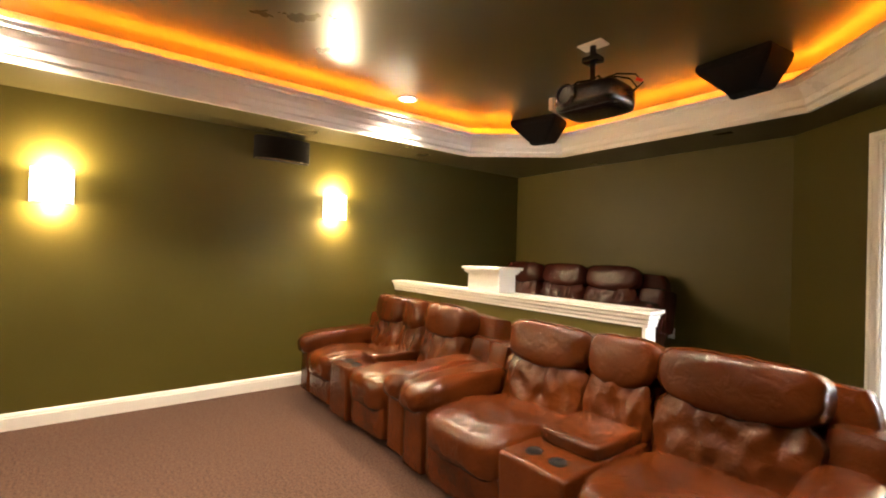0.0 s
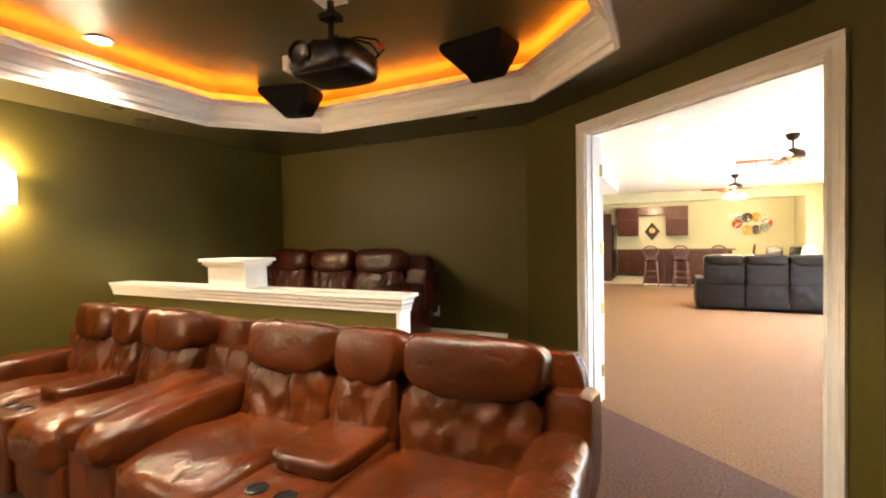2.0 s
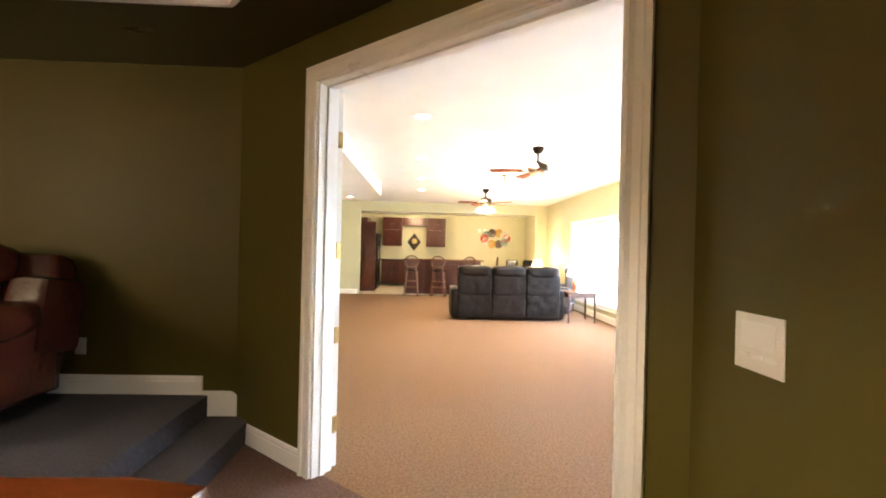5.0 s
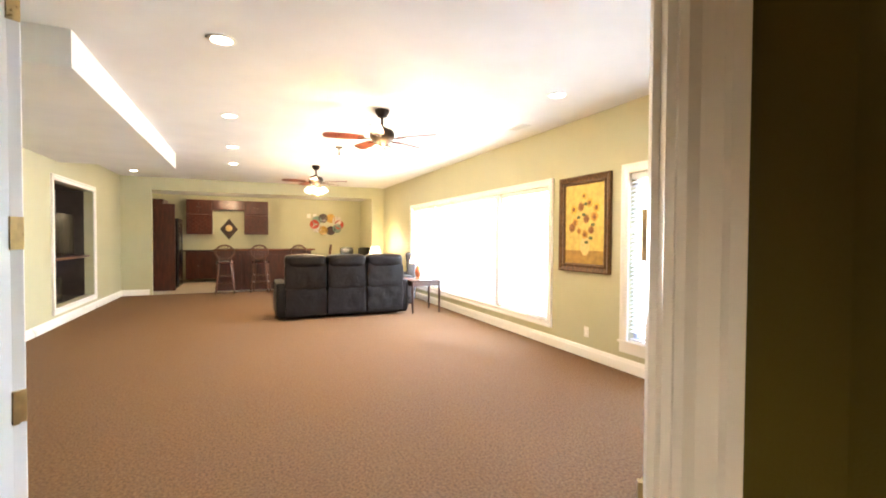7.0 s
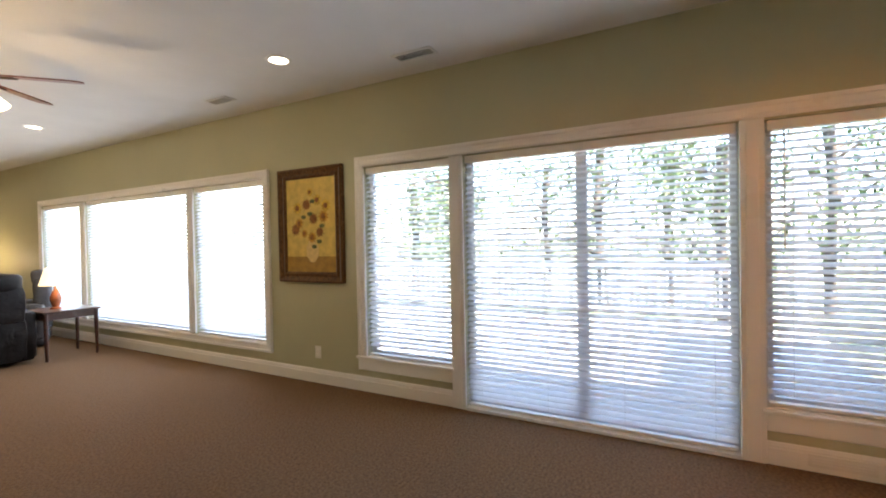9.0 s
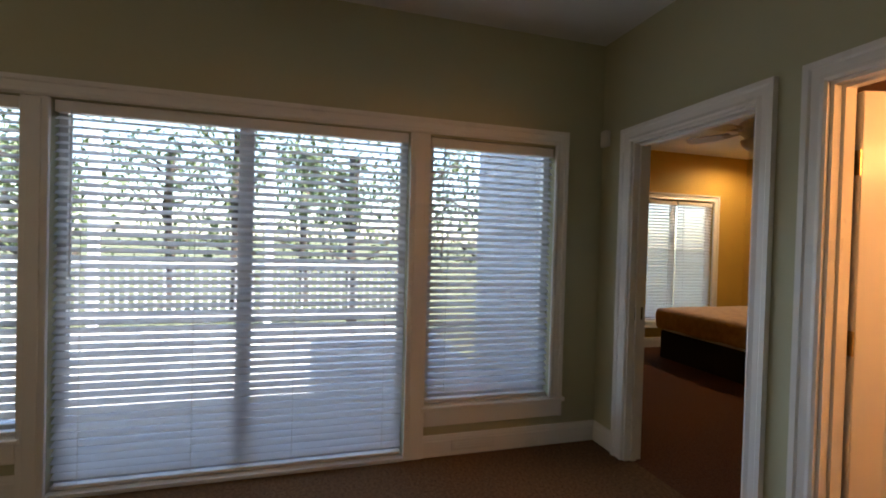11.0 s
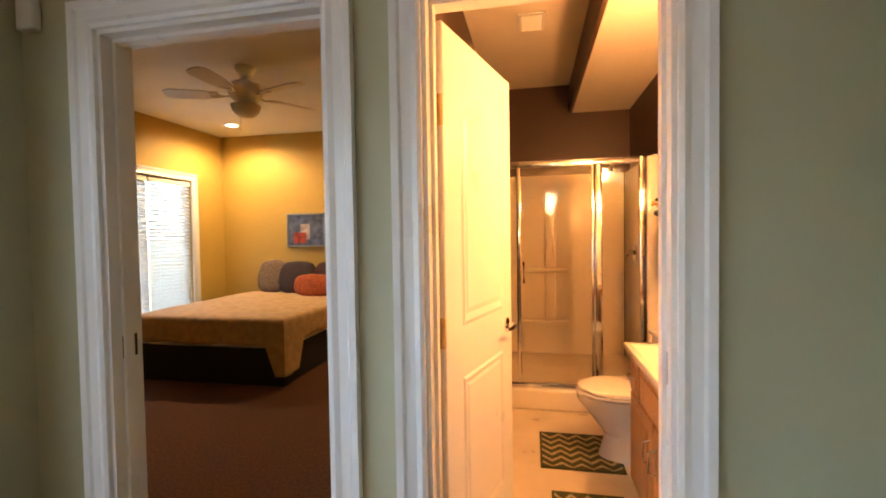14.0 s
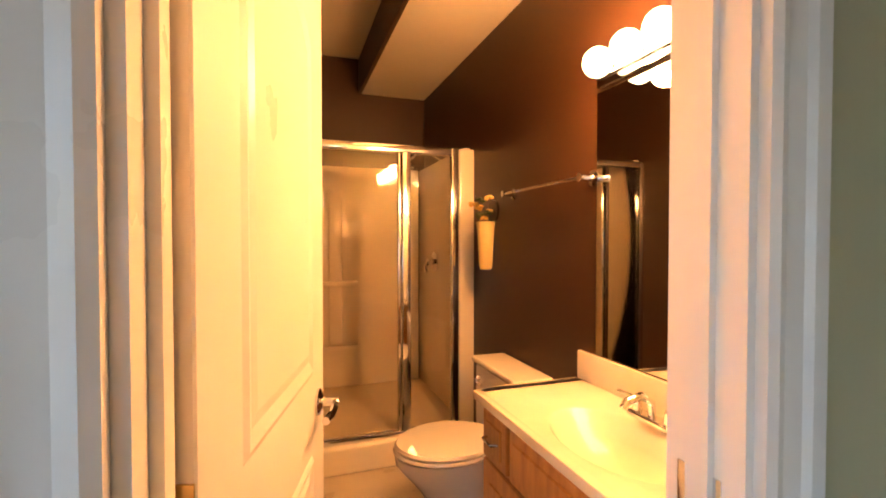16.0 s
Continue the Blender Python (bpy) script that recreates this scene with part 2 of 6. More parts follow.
# ---- structure ----
CH = 2.76
A, B = (0.42, 7.15), (2.45, 5.42)          # ends of the slanting doorway wall, theater side
dv = Vector((B[0] - A[0], B[1] - A[1]))
DL = dv.length
du = dv / DL
dn = Vector((-du.y, du.x))                 # from the theater towards the family room
D0, D1, DH = 0.66, 2.44, 2.38              # the doorway along that wall


def on_diag(s, off=0.0):
    p = Vector(A) + du * s + dn * off
    return (p.x, p.y)


WL, YB = -3.26, 7.31
A2 = on_diag(-0.247)
slab("floor", [(-3.4, -2.2), (2.5, -2.2), (2.5, 5.35), on_diag(DL, 0.07), on_diag(-0.247, 0.07), (0.2, 7.45), (-3.4, 7.45)], -0.2, 0.0, CARPET_T, "brown cut-pile carpet of the home theater", "floor")
slab("floor", [on_diag(-1.9, 0.07), on_diag(DL, 0.07), (2.6, 5.3), (2.6, 4.2), (5.4, 4.2), (5.4, 17.45), (-1.2, 17.45), (-1.2, 8.5)], -0.2, -0.001, CARPET, "tan cut-pile carpet of the family room", "floor")
wall("wall_west", (WL, YB), (WL, -2.1), -0.12, 0, 3.0, [], OLIVE, "dark olive satin painted theater wall")
wall("wall_back", A2, (WL - 0.1, YB), -0.06, 0, 3.0, [], OLIVE, "dark olive painted wall behind the raised seats")
wall("wall_doorway", B, A2, -0.07, 0, 3.0, [(DL - D1, DL - D0, 0, DH)], OLIVE, "dark olive slanting wall with a wide doorway")
wall("wall_east", (2.45, -2.1), B, -0.07, 0, 3.0, [], OLIVE, "dark olive painted wall with a light switch")
wall("wall_front", (WL - 0.1, -2.1), (2.5, -2.1), -0.12, 0, 3.0, [], OLIVE, "dark olive front wall of the theater")
# theater ceiling: a low ring round a raised octagonal tray
SZ, TZ = 2.67, 2.96
TR = [(-1.662, 6.307), (0.558, 6.306), (1.27, 5.533), (1.27, -0.6), (0.558, -1.35), (-1.662, -1.35), (-2.378, -0.6), (-2.378, 5.533)]
OUT = [(WL - 0.05, YB + 0.03), (A2[0], YB + 0.03), (2.49, 5.44), (2.49, -2.15), (2.0, -2.15), (WL - 0.05, -2.15), (WL - 0.05, -1.5), (WL - 0.05, 6.2)]


def ring(bm, inner, outer, z0, z1):
    a, b, c, d = ([bm.verts.new((*p, z)) for p in pts] for pts, z in ((outer, z0), (inner, z0), (outer, z1), (inner, z1)))
    for i in range(len(inner)):
        j = (i + 1) % len(inner)
        for f in ((a[i], a[j], b[j], b[i]), (c[i], d[i], d[j], c[j]), (b[i], b[j], d[j], d[i]), (a[i], c[i], c[j], a[j])):
            bm.faces.new(f)


bm = bmesh.new()
ring(bm, TR, OUT, SZ, SZ + 0.05)
solid("ceiling", bm, OLIVE_CEIL, "dark olive glossy lowered ceiling border", "ceiling", "structure", smooth=False)
bm = bmesh.new()
cx, cy = -0.55, 2.4
COVE = [(x + 0.09 * (1 if x > cx else -1), y + 0.09 * (1 if y > cy else -1)) for x, y in TR]
COVE2 = [(x + 0.12 * (1 if x > cx else -1), y + 0.12 * (1 if y > cy else -1)) for x, y in TR]
ring(bm, COVE, COVE2, SZ + 0.05, TZ)
solid("cove_back", bm, mat("cream_cove_paint", (0.7, 0.58, 0.4), 0.7), "cream painted back of the lit ceiling cove", "ceiling", "structure", smooth=False)
slab("ceiling", [(-3.4, -2.2), (2.5, -2.2), B, A2, (0.2, 7.36), (-3.4, 7.36)], TZ, TZ + 0.1, OLIVE_CEIL, "dark olive glossy raised tray ceiling", "ceiling")
# crown moulding round the tray, with a light cove above it
bm = bmesh.new()
CROWN = [(-0.03, -0.07), (0.0, -0.072), (0.0, -0.03), (0.015, -0.015), (0.02, 0.03), (0.03, 0.04), (0.05, 0.075), (0.085, 0.11), (0.1, 0.115), (0.1, 0.135), (0.125, 0.15), (0.125, 0.165), (-0.03, 0.165)]
moulding(bm, [(*p, SZ) for p in TR[::-1]], CROWN, closed=True)
solid("crown_moulding", bm, TRIM, "white stepped crown moulding round the tray ceiling", "trim", "structure", smooth=False)
ROPE = mat("amber_rope_light", (1, 0.4, 0.08), 0.5, emit=(1.0, 0.27, 0.01), power=20)
bm = bmesh.new()
moulding(bm, [(*p, SZ + 0.14) for p in TR[::-1]], [(-0.075, 0), (-0.045, 0), (-0.045, 0.025), (-0.075, 0.025)], closed=True)
solid("rope_light", bm, ROPE, "amber rope light hidden in the ceiling cove", "light", smooth=False)

# family room
WX, SY = 5.24, 4.29
KY, KB, LX = 17.4, 20.9, -0.95
BED0, BED1, BA0, BA1 = 4.922, 4.092, 3.793, 3.108
PANES = [(9.82, 11.02, 0.32, 2.04), (11.14, 13.6, 0.32, 2.04), (13.74, 15.0, 0.32, 2.04), (7.62, 8.49, 0.32, 2.03), (5.66, 7.5, 0.02, 2.03), (4.66, 5.535, 0.33, 2.02)]
wall("wall_window", (WX, KY + 0.1), (WX, SY - 0.12), 0.14, 0, CH, [(KY + 0.1 - b, KY + 0.1 - a, z0, z1) for a, b, z0, z1 in PANES], GREEN, "pale yellow-green wall with windows and a sliding door")
wall("wall_south", (WX, SY), (2.6, SY), 0.12, 0, CH, [(WX - BED0, WX - BED1, 0, 2.03), (WX - BA0, WX - BA1, 0, 2.03)], GREEN, "sage green wall with two doorways")
wall("wall_return", (2.6, SY - 0.12), (2.6, 5.47), 0.05, 0, CH, [], GREEN, "sage green return wall beside the theater doorway")
wall("wall_slanting", on_diag(-1.9, 0.14), on_diag(DL + 0.06, 0.14), -0.07, 0, CH, [(D0 + 1.9, D1 + 1.9, 0, DH)], GREEN, "sage green side of the slanting doorway wall")
pl = on_diag(-1.85, 0.14)
wall("wall_left", (LX, KY), (LX, 8.3), -0.14, 0, CH, [(KY - 15.4, KY - 13.5, 0.28, 2.2)], GREEN, "pale green wall with a white framed alcove")
wall("wall_kitchen_front", (LX - 0.1, KY), (WX, KY), 0.14, 0, CH, [(0.7, 5.95, 0, 2.46)], GREEN, "pale green wall open to the kitchen")
slab("ceiling", [on_diag(-2.2, 0.10), on_diag(DL, 0.10), (2.58, 5.3), (2.58, 4.1), (5.4, 4.1), (5.4, KY + 0.2), (-1.2, KY + 0.2)], CH, CH + 0.1, CEIL, "white painted ceiling of the family room", "ceiling")
bm = bmesh.new()
box(bm, LX, 0.6, 8.88, 13.76, 2.5, CH - 0.003)
solid("ceiling_soffit", bm, CEIL, "lowered white ceiling over the alcove side", "ceiling", "structure", smooth=False)
# kitchen shell
slab("floor", [(-1.2, KY + 0.05), (5.4, KY + 0.05), (5.4, 21.1), (-1.2, 21.1)], -0.2, 0.0, mat("cream_tile", (0.62, 0.55, 0.45), 0.35, 0, 0.08, 3, 0.05, 40), "cream tiled kitchen floor", "floor")
wall("wall_kitchen_back", (-1.1, KB), (5.4, KB), 0.12, 0, CH, [], GREEN, "pale green kitchen back wall")
wall("wall_kitchen_left", (LX, KB), (LX, KY), -0.12, 0, CH, [], GREEN, "pale green kitchen side wall")
wall("wall_kitchen_right", (5.4, KB), (5.4, KY), 0.12, 0, CH, [], GREEN, "pale green kitchen side wall")
slab("ceiling", [(-1.2, KY + 0.21), (5.5, KY + 0.21), (5.5, 21.1), (-1.2, 21.1)], 2.66, 2.76, CEIL, "white kitchen ceiling", "ceiling")

# bathroom and bedroom shells
EX, EY = 7.63, 0.12                        # bedroom window wall and far wall
BX, BF, PX, BY = 2.585, 1.1, 3.9, SY - 0.12
CREAM = mat("cream_ceiling_paint", (0.72, 0.66, 0.54), 0.75, 0, 0.03, 2, 0.1, 120)
VINYL = mat("pale_vinyl", (0.72, 0.62, 0.46), 0.3, 0, 0.06, 4, 0.05, 40)
slab("floor", [(2.53, 1.0), (3.98, 1.0), (3.98, BY + 0.06), (2.53, BY + 0.06)], -0.2, 0.001, VINYL, "pale sheet vinyl bathroom floor", "floor")
wall("wall_bath_west", (BX, BF - 0.1), (BX, BY), 0.055, 0, CH, [], BROWN, "dark brown painted bathroom wall")
wall("wall_bath_far", (PX, BF), (BX, BF), 0.1, 0, CH, [], BROWN, "dark brown painted wall above the shower")
wall("wall_bath_east", (PX, BY), (PX, BF - 0.1), 0.04, 0, CH, [], BROWN, "dark brown painted bathroom wall")
slab("ceiling", [(2.53, 1.0), (3.98, 1.0), (3.98, BY), (2.53, BY)], 2.735, 2.8, CREAM, "cream bathroom ceiling", "ceiling")
bm = bmesh.new()
box(bm, 3.103, 3.128, BF, BY, 2.468, 2.733)
solid("wall_soffit_side", bm, BROWN, "dark brown side of the boxed soffit", "ceiling", "structure", smooth=False)
bm = bmesh.new()
box(bm, BX, 3.103, BF, BY, 2.468, 2.51)
solid("ceiling_soffit", bm, CREAM, "cream underside of the bathroom soffit", "ceiling", "structure", smooth=False)
slab("floor", [(3.99, -0.1), (7.77, -0.1), (7.77, BY + 0.06), (3.99, BY + 0.06)], -0.2, 0.0, CARPET_B, "brown bedroom carpet", "floor")
wall("wall_bed_east", (EX, BY), (EX, EY), 0.14, 0, CH, [(BY - 1.97, BY - 0.72, 0.36, 2.04)], OCHRE, "ochre bedroom wall with a wide window")
wall("wall_bed_far", (EX + 0.14, EY), (3.99, EY), 0.12, 0, CH, [], OCHRE, "ochre bedroom wall behind the bed head")
wall("wall_bed_west", (4.04, EY), (4.04, BY), 0.045, 0, CH, [], OCHRE, "ochre bedroom wall")
wall("wall_bed_north", (WX, BY), (EX + 0.14, BY), 0.06, 0, CH, [], OCHRE, "ochre bedroom wall")
slab("ceiling", [(3.99, -0.1), (7.77, -0.1), (7.77, BY), (3.99, BY)], 2.70, 2.8, CEIL, "white bedroom ceiling", "ceiling")

# casings
door_casing("door_casing", on_diag(D0), on_diag(D1), DH, "white moulded casing of the theater doorway", -1)
door_casing("door_casing", on_diag(D0, 0.14), on_diag(D1, 0.14), DH, "white moulded casing of the theater doorway", 1)
door_casing("door_casing", (BED0, SY), (BED1, SY), 2.03, "white moulded casing of the bedroom doorway", -1, w=0.09)
door_casing("door_casing", (BA0, SY), (BA1, SY), 2.03, "white moulded casing of the bathroom doorway", -1, w=0.09)


def jamb(p0, p1, z1, depth, label):
    """Lining boards of a doorway, with a stop bead; depth runs to the left of the way."""
    a, b = Vector((*p0, 0)), Vector((*p1, 0))
    ln = (b - a).length
    m = Matrix.Translation(a) @ Matrix.Rotation(math.atan2((b - a).y, (b - a).x), 4, "Z")
    bm = bmesh.new()
    y0, y1 = min(0, depth) - 0.002, max(0, depth) + 0.002
    box(bm, -0.002, 0.014, y0, y1, 0, z1)
    box(bm, ln - 0.014, ln + 0.002, y0, y1, 0, z1)
    box(bm, 0.014, ln - 0.014, y0, y1, z1 - 0.014, z1 + 0.002)
    c = (y0 + y1) / 2
    box(bm, 0.014, 0.026, c - 0.018, c + 0.018, 0, z1 - 0.014)
    box(bm, ln - 0.026, ln - 0.014, c - 0.018, c + 0.018, 0, z1 - 0.014)
    box(bm, 0.026, ln - 0.026, c - 0.018, c + 0.018, z1 - 0.026, z1 - 0.014)
    bmesh.ops.transform(bm, matrix=m, verts=bm.verts[:])
    return solid("door_jamb", bm, TRIM, label, "trim", "structure", smooth=False)


jamb(on_diag(D0), on_diag(D1), DH, 0.14, "white painted lining of the theater doorway")
jamb((BED0, SY), (BED1, SY), 2.03, 0.12, "white painted lining of the bedroom doorway")
jamb((BA0, SY), (BA1, SY), 2.03, 0.12, "white painted lining of the bathroom doorway")
# baseboards stand out to the left of the way
baseboard([(WL, 5.1), (WL, -2.1)])
baseboard([on_diag(D0 - 0.09), on_diag(-0.247), (0.33, YB)])
baseboard([(2.45, -2.1), B, on_diag(D1 + 0.09)])
baseboard([(WX, 7.62), (WX, KY), (4.95, KY)])
baseboard([(BED0 + 0.09, SY), (WX, SY), (WX, 5.535)])
baseboard([(BA0 + 0.1, SY), (BED1 - 0.1, SY)])
baseboard([(2.6, SY), (BA1 - 0.1, SY)])
baseboard([(-0.4, KY), (LX, KY), (LX, 9.0)])
baseboard([(EX, EY), (EX, BY)])
baseboard([(4.04, EY), (EX, EY)])


# ---- windows and blinds ----
GLASS = bpy.data.materials.new("window_glass")
GLASS.use_nodes = True
gb = GLASS.node_tree.nodes["Principled BSDF"]
gb.inputs["Transmission Weight"].default_value, gb.inputs["Roughness"].default_value, gb.inputs["IOR"].default_value = 1.0, 0.0, 1.1
SLAT = bpy.data.materials.new("white_blind_slat")
SLAT.use_nodes = True
sn, sl = SLAT.node_tree.nodes, SLAT.node_tree.links
sb = sn["Principled BSDF"]
sb.inputs["Base Color"].default_value, sb.inputs["Roughness"].default_value = (0.8, 0.8, 0.8, 1), 0.4
tr = sn.new("ShaderNodeBsdfTranslucent")
tr.inputs["Color"].default_value = (0.86, 0.89, 0.93, 1)
oi = sn.new("ShaderNodeObjectInfo")
mixs = sn.new("ShaderNodeMixShader")
rg = sn.new("ShaderNodeMapRange")
rg.inputs["To Min"].default_value, rg.inputs["To Max"].default_value = 0.62, 0.75
sl.new(oi.outputs["Random"], rg.inputs["Value"])
sl.new(rg.outputs[0], mixs.inputs[0])
sl.new(sb.outputs[0], mixs.inputs[1])
sl.new(tr.outputs[0], mixs.inputs[2])
sl.new(mixs.outputs[0], sn["Material Output"].inputs["Surface"])
VINYLF = mat("white_vinyl_frame", (0.74, 0.75, 0.76), 0.4, 0, 0.03, 4)


def window(name, x, y0, y1, z0, z1, label, meeting=()):
    """A framed pane in a wall across x, with the glass and any upright meeting rails."""
    w = thing(name, label, "window", kind="structure")
    bm = bmesh.new()
    for a, b, c, d in ((y0, y0 + 0.045, z0, z1), (y1 - 0.045, y1, z0, z1), (y0 + 0.045, y1 - 0.045, z1 - 0.045, z1), (y0 + 0.045, y1 - 0.045, z0, z0 + 0.05)):
        box(bm, x + 0.07, x + 0.12, a, b, c, d, 0.004, 1)
    for my in meeting:
        box(bm, x + 0.075, x + 0.115, my - 0.04, my + 0.04, z0 + 0.05, z1 - 0.045, 0.004, 1)
    part("window_frame", bm, VINYLF, w, smooth=False)
    bm = bmesh.new()
    box(bm, x + 0.092, x + 0.098, y0 + 0.045, y1 - 0.045, z0 + 0.05, z1 - 0.045)
    g = part("pane", bm, GLASS, w, smooth=False)
    g.visible_shadow = False
    bm = bmesh.new()
    box(bm, x - 0.004, x + 0.065, y0, y1, z0 - 0.012, z0 + 0.006, 0.004, 1)
    part("window_sill", bm, TRIM, w, smooth=False)
    return w


def blind(x, y0, y1, z0, z1, label, tilt=28, pitch=0.042):
    """A slatted blind hanging at x: head rail, slats, bottom rail, ladder cords."""
    b = thing("window_blind", label, "window blind", pose(x, (y0 + y1) / 2, z1), "window blinds")
    wd, h = (y1 - y0) / 2, z1 - z0
    bm = bmesh.new()
    box(bm, -0.03, 0.03, -wd, wd, -0.06, 0, 0.006)
    part("head_rail", bm, TRIM, b, smooth=False)
    bm = bmesh.new()
    box(bm, -0.022, 0.022, -wd, wd, -h, -h + 0.02, 0.005)
    part("bottom_rail", bm, TRIM, b, smooth=False)
    bm = bmesh.new()
    k = 4
    prof = [(-0.024 + 0.048 * i / k, 0.004 * (1 - (2 * i / k - 1) ** 2)) for i in range(k + 1)]
    up = [[bm.verts.new((px, s * wd, pz + 0.0015)) for px, pz in prof] for s in (-1, 1)]
    dn_ = [[bm.verts.new((px, s * wd, pz - 0.0015)) for px, pz in prof] for s in (-1, 1)]
    for i in range(k):
        bm.faces.new((up[0][i], up[0][i + 1], up[1][i + 1], up[1][i]))
        bm.faces.new((dn_[0][i], dn_[1][i], dn_[1][i + 1], dn_[0][i + 1]))
    for i in (0, k):
        bm.faces.new((up[0][i], up[1][i], dn_[1][i], dn_[0][i]))
    me = mesh("slat", bm, SLAT)
    n = int((h - 0.1) / pitch)
    for i in range(n):
        piece("slat", me, b, pose(0, 0, -0.085 - i * pitch, 0, -tilt + random.uniform(-2.5, 2.5), random.uniform(-0.15, 0.15)))
    nc = 2 if wd < 0.7 else 4
    for i in range(nc):
        bm = bmesh.new()
        cy_ = -wd + 0.12 + (2 * wd - 0.24) * i / (nc - 1)
        tube(bm, [(-0.026, cy_, -0.05), (-0.026, cy_, -h + 0.01)], 0.0015, 5)
        part("ladder_cord", bm, TRIM, b)
    bm = bmesh.new()
    cyl(bm, (-0.045, wd - 0.08, -0.05), (-0.045, wd - 0.08, -h * 0.45), 0.004, n=6)
    part("tilt_wand", bm, VINYLF, b)
    return b


for i, (a, b_, z0, z1) in enumerate(PANES):
    slide = i == 4
    window("window_%d" % (i + 1) if not slide else "sliding_door", WX, a, b_, z0, z1, "white sliding glass door to the deck" if slide else "white framed fixed window in the long wall", ((a + b_) / 2 + 0.02,) if slide else ())
    blind(WX + 0.03, a + 0.012, b_ - 0.012, z0 + 0.012, z1 - 0.005, "long white slatted blind over the sliding door" if slide else "white slatted blind, half closed, in a window", tilt=27 if i > 2 else 40)
window("window_8", EX, 0.72, 1.97, 0.36, 2.04, "white framed bedroom window", (1.345,))
blind(EX + 0.03, 0.73, 1.335, 0.37, 2.03, "white slatted blind in the bedroom window", tilt=46)
blind(EX + 0.03, 1.355, 1.96, 0.37, 2.03, "white slatted blind in the bedroom window", tilt=46)
# trim round the windows
door_casing("window_casing", (WX, 15.0), (WX, 9.82), 2.04, "white moulded casing of the long window", -1, 0.32)
door_casing("door_casing", (WX, 8.49), (WX, 4.66), 2.035, "white moulded casing over the sliding door and side windows", -1, low=0.2)
bm = bmesh.new()
for a, b_ in ((7.62, 8.58), (4.57, 5.535)):
    box(bm, WX - 0.028, WX + 0.002, a, b_, 0.2, 0.31, 0.008)
    box(bm, WX - 0.04, WX + 0.002, a - 0.02, b_ + 0.02, 0.30, 0.325, 0.006)
solid("window_apron", bm, TRIM, "white apron boards under the side windows", "trim", "structure", smooth=False)
door_casing("window_casing", (EX, 1.97), (EX, 0.72), 2.04, "white moulded casing of the bedroom window", -1, 0.36)
bm = bmesh.new()
for a, b_, z0, z1 in ((11.02, 11.14, 0.33, 2.03), (13.6, 13.74, 0.33, 2.03), (7.5, 7.62, 0, 2.03), (5.535, 5.66, 0, 2.03)):
    box(bm, WX - 0.024, WX + 0.002, a, b_, z0, z1, 0.006)
    box(bm, WX - 0.03, WX - 0.02, a + 0.03, b_ - 0.03, z0 + 0.01, z1 - 0.01, 0.004)
solid("window_mullion", bm, TRIM, "white upright posts between the windows", "trim", "structure", smooth=False)
bm = bmesh.new()
box(bm, WX - 0.03, WX + 0.06, 5.66, 7.5, 0.0, 0.025, 0.005)
solid("door_sill", bm, VINYLF, "white sill track of the sliding door", "trim", "structure", smooth=False)
# ---- theater things ----
def leather(name, base, dark, rough=0.24, spec=0.3):
    m = mat(name, base, rough, 0, 0.2, 2.2, 0.12, 320, spec, base2=dark, rvary=0.06)
    n, li = m.node_tree.nodes, m.node_tree.links
    bu = n["Principled BSDF"].inputs["Normal"].links[0].from_node
    wr = n.new("ShaderNodeTexNoise")
    wr.inputs["Scale"].default_value, wr.inputs["Detail"].default_value, wr.inputs["Distortion"].default_value = 14, 3, 1.0
    b2 = n.new("ShaderNodeBump")
    b2.inputs["Strength"].default_value, b2.inputs["Distance"].default_value = 0.28, 0.02
    tc = [x for x in n if x.bl_idname == "ShaderNodeMapping"][0]
    li.new(tc.outputs[0], wr.inputs["Vector"])
    li.new(wr.outputs["Fac"], b2.inputs["Height"])
    li.new(bu.outputs[0], b2.inputs["Normal"])
    li.new(b2.outputs[0], n["Principled BSDF"].inputs["Normal"])
    return m


LEATHER = leather("cognac_leather", (0.095, 0.021, 0.004), (0.04, 0.009, 0.002), 0.22, 0.32)
LEATHER_DK = leather("oxblood_leather", (0.07, 0.016, 0.009), (0.035, 0.008, 0.006))
LEATHER_BK = leather("espresso_leather", (0.007, 0.0045, 0.004), (0.004, 0.003, 0.003), 0.42, 0.2)
BLACK = mat("black_plastic", (0.007, 0.007, 0.008), 0.22, 0, 0.1, 20, 0.1, 200)
CLOTH = mat("black_grille_cloth", (0.004, 0.0035, 0.004), 0.9, 0, 0.2, 120, 0.4, 500, 0.15)
CHROME = mat("chrome", (0.75, 0.75, 0.76), 0.08, 1.0, 0.02, 8)
BRASS = mat("aged_brass", (0.62, 0.45, 0.2), 0.3, 1.0, 0.12, 30)
BRONZE = mat("oil_rubbed_bronze", (0.05, 0.032, 0.022), 0.4, 0.7, 0.15, 30)
WHITEPL = mat("white_plastic", (0.75, 0.73, 0.68), 0.35, 0, 0.02, 10)


def tilt_at(y, z, deg):
    return Matrix.Translation((0, y, z)) @ Matrix.Rotation(radians(deg), 4, "X") @ Matrix.Translation((0, -y, -z))


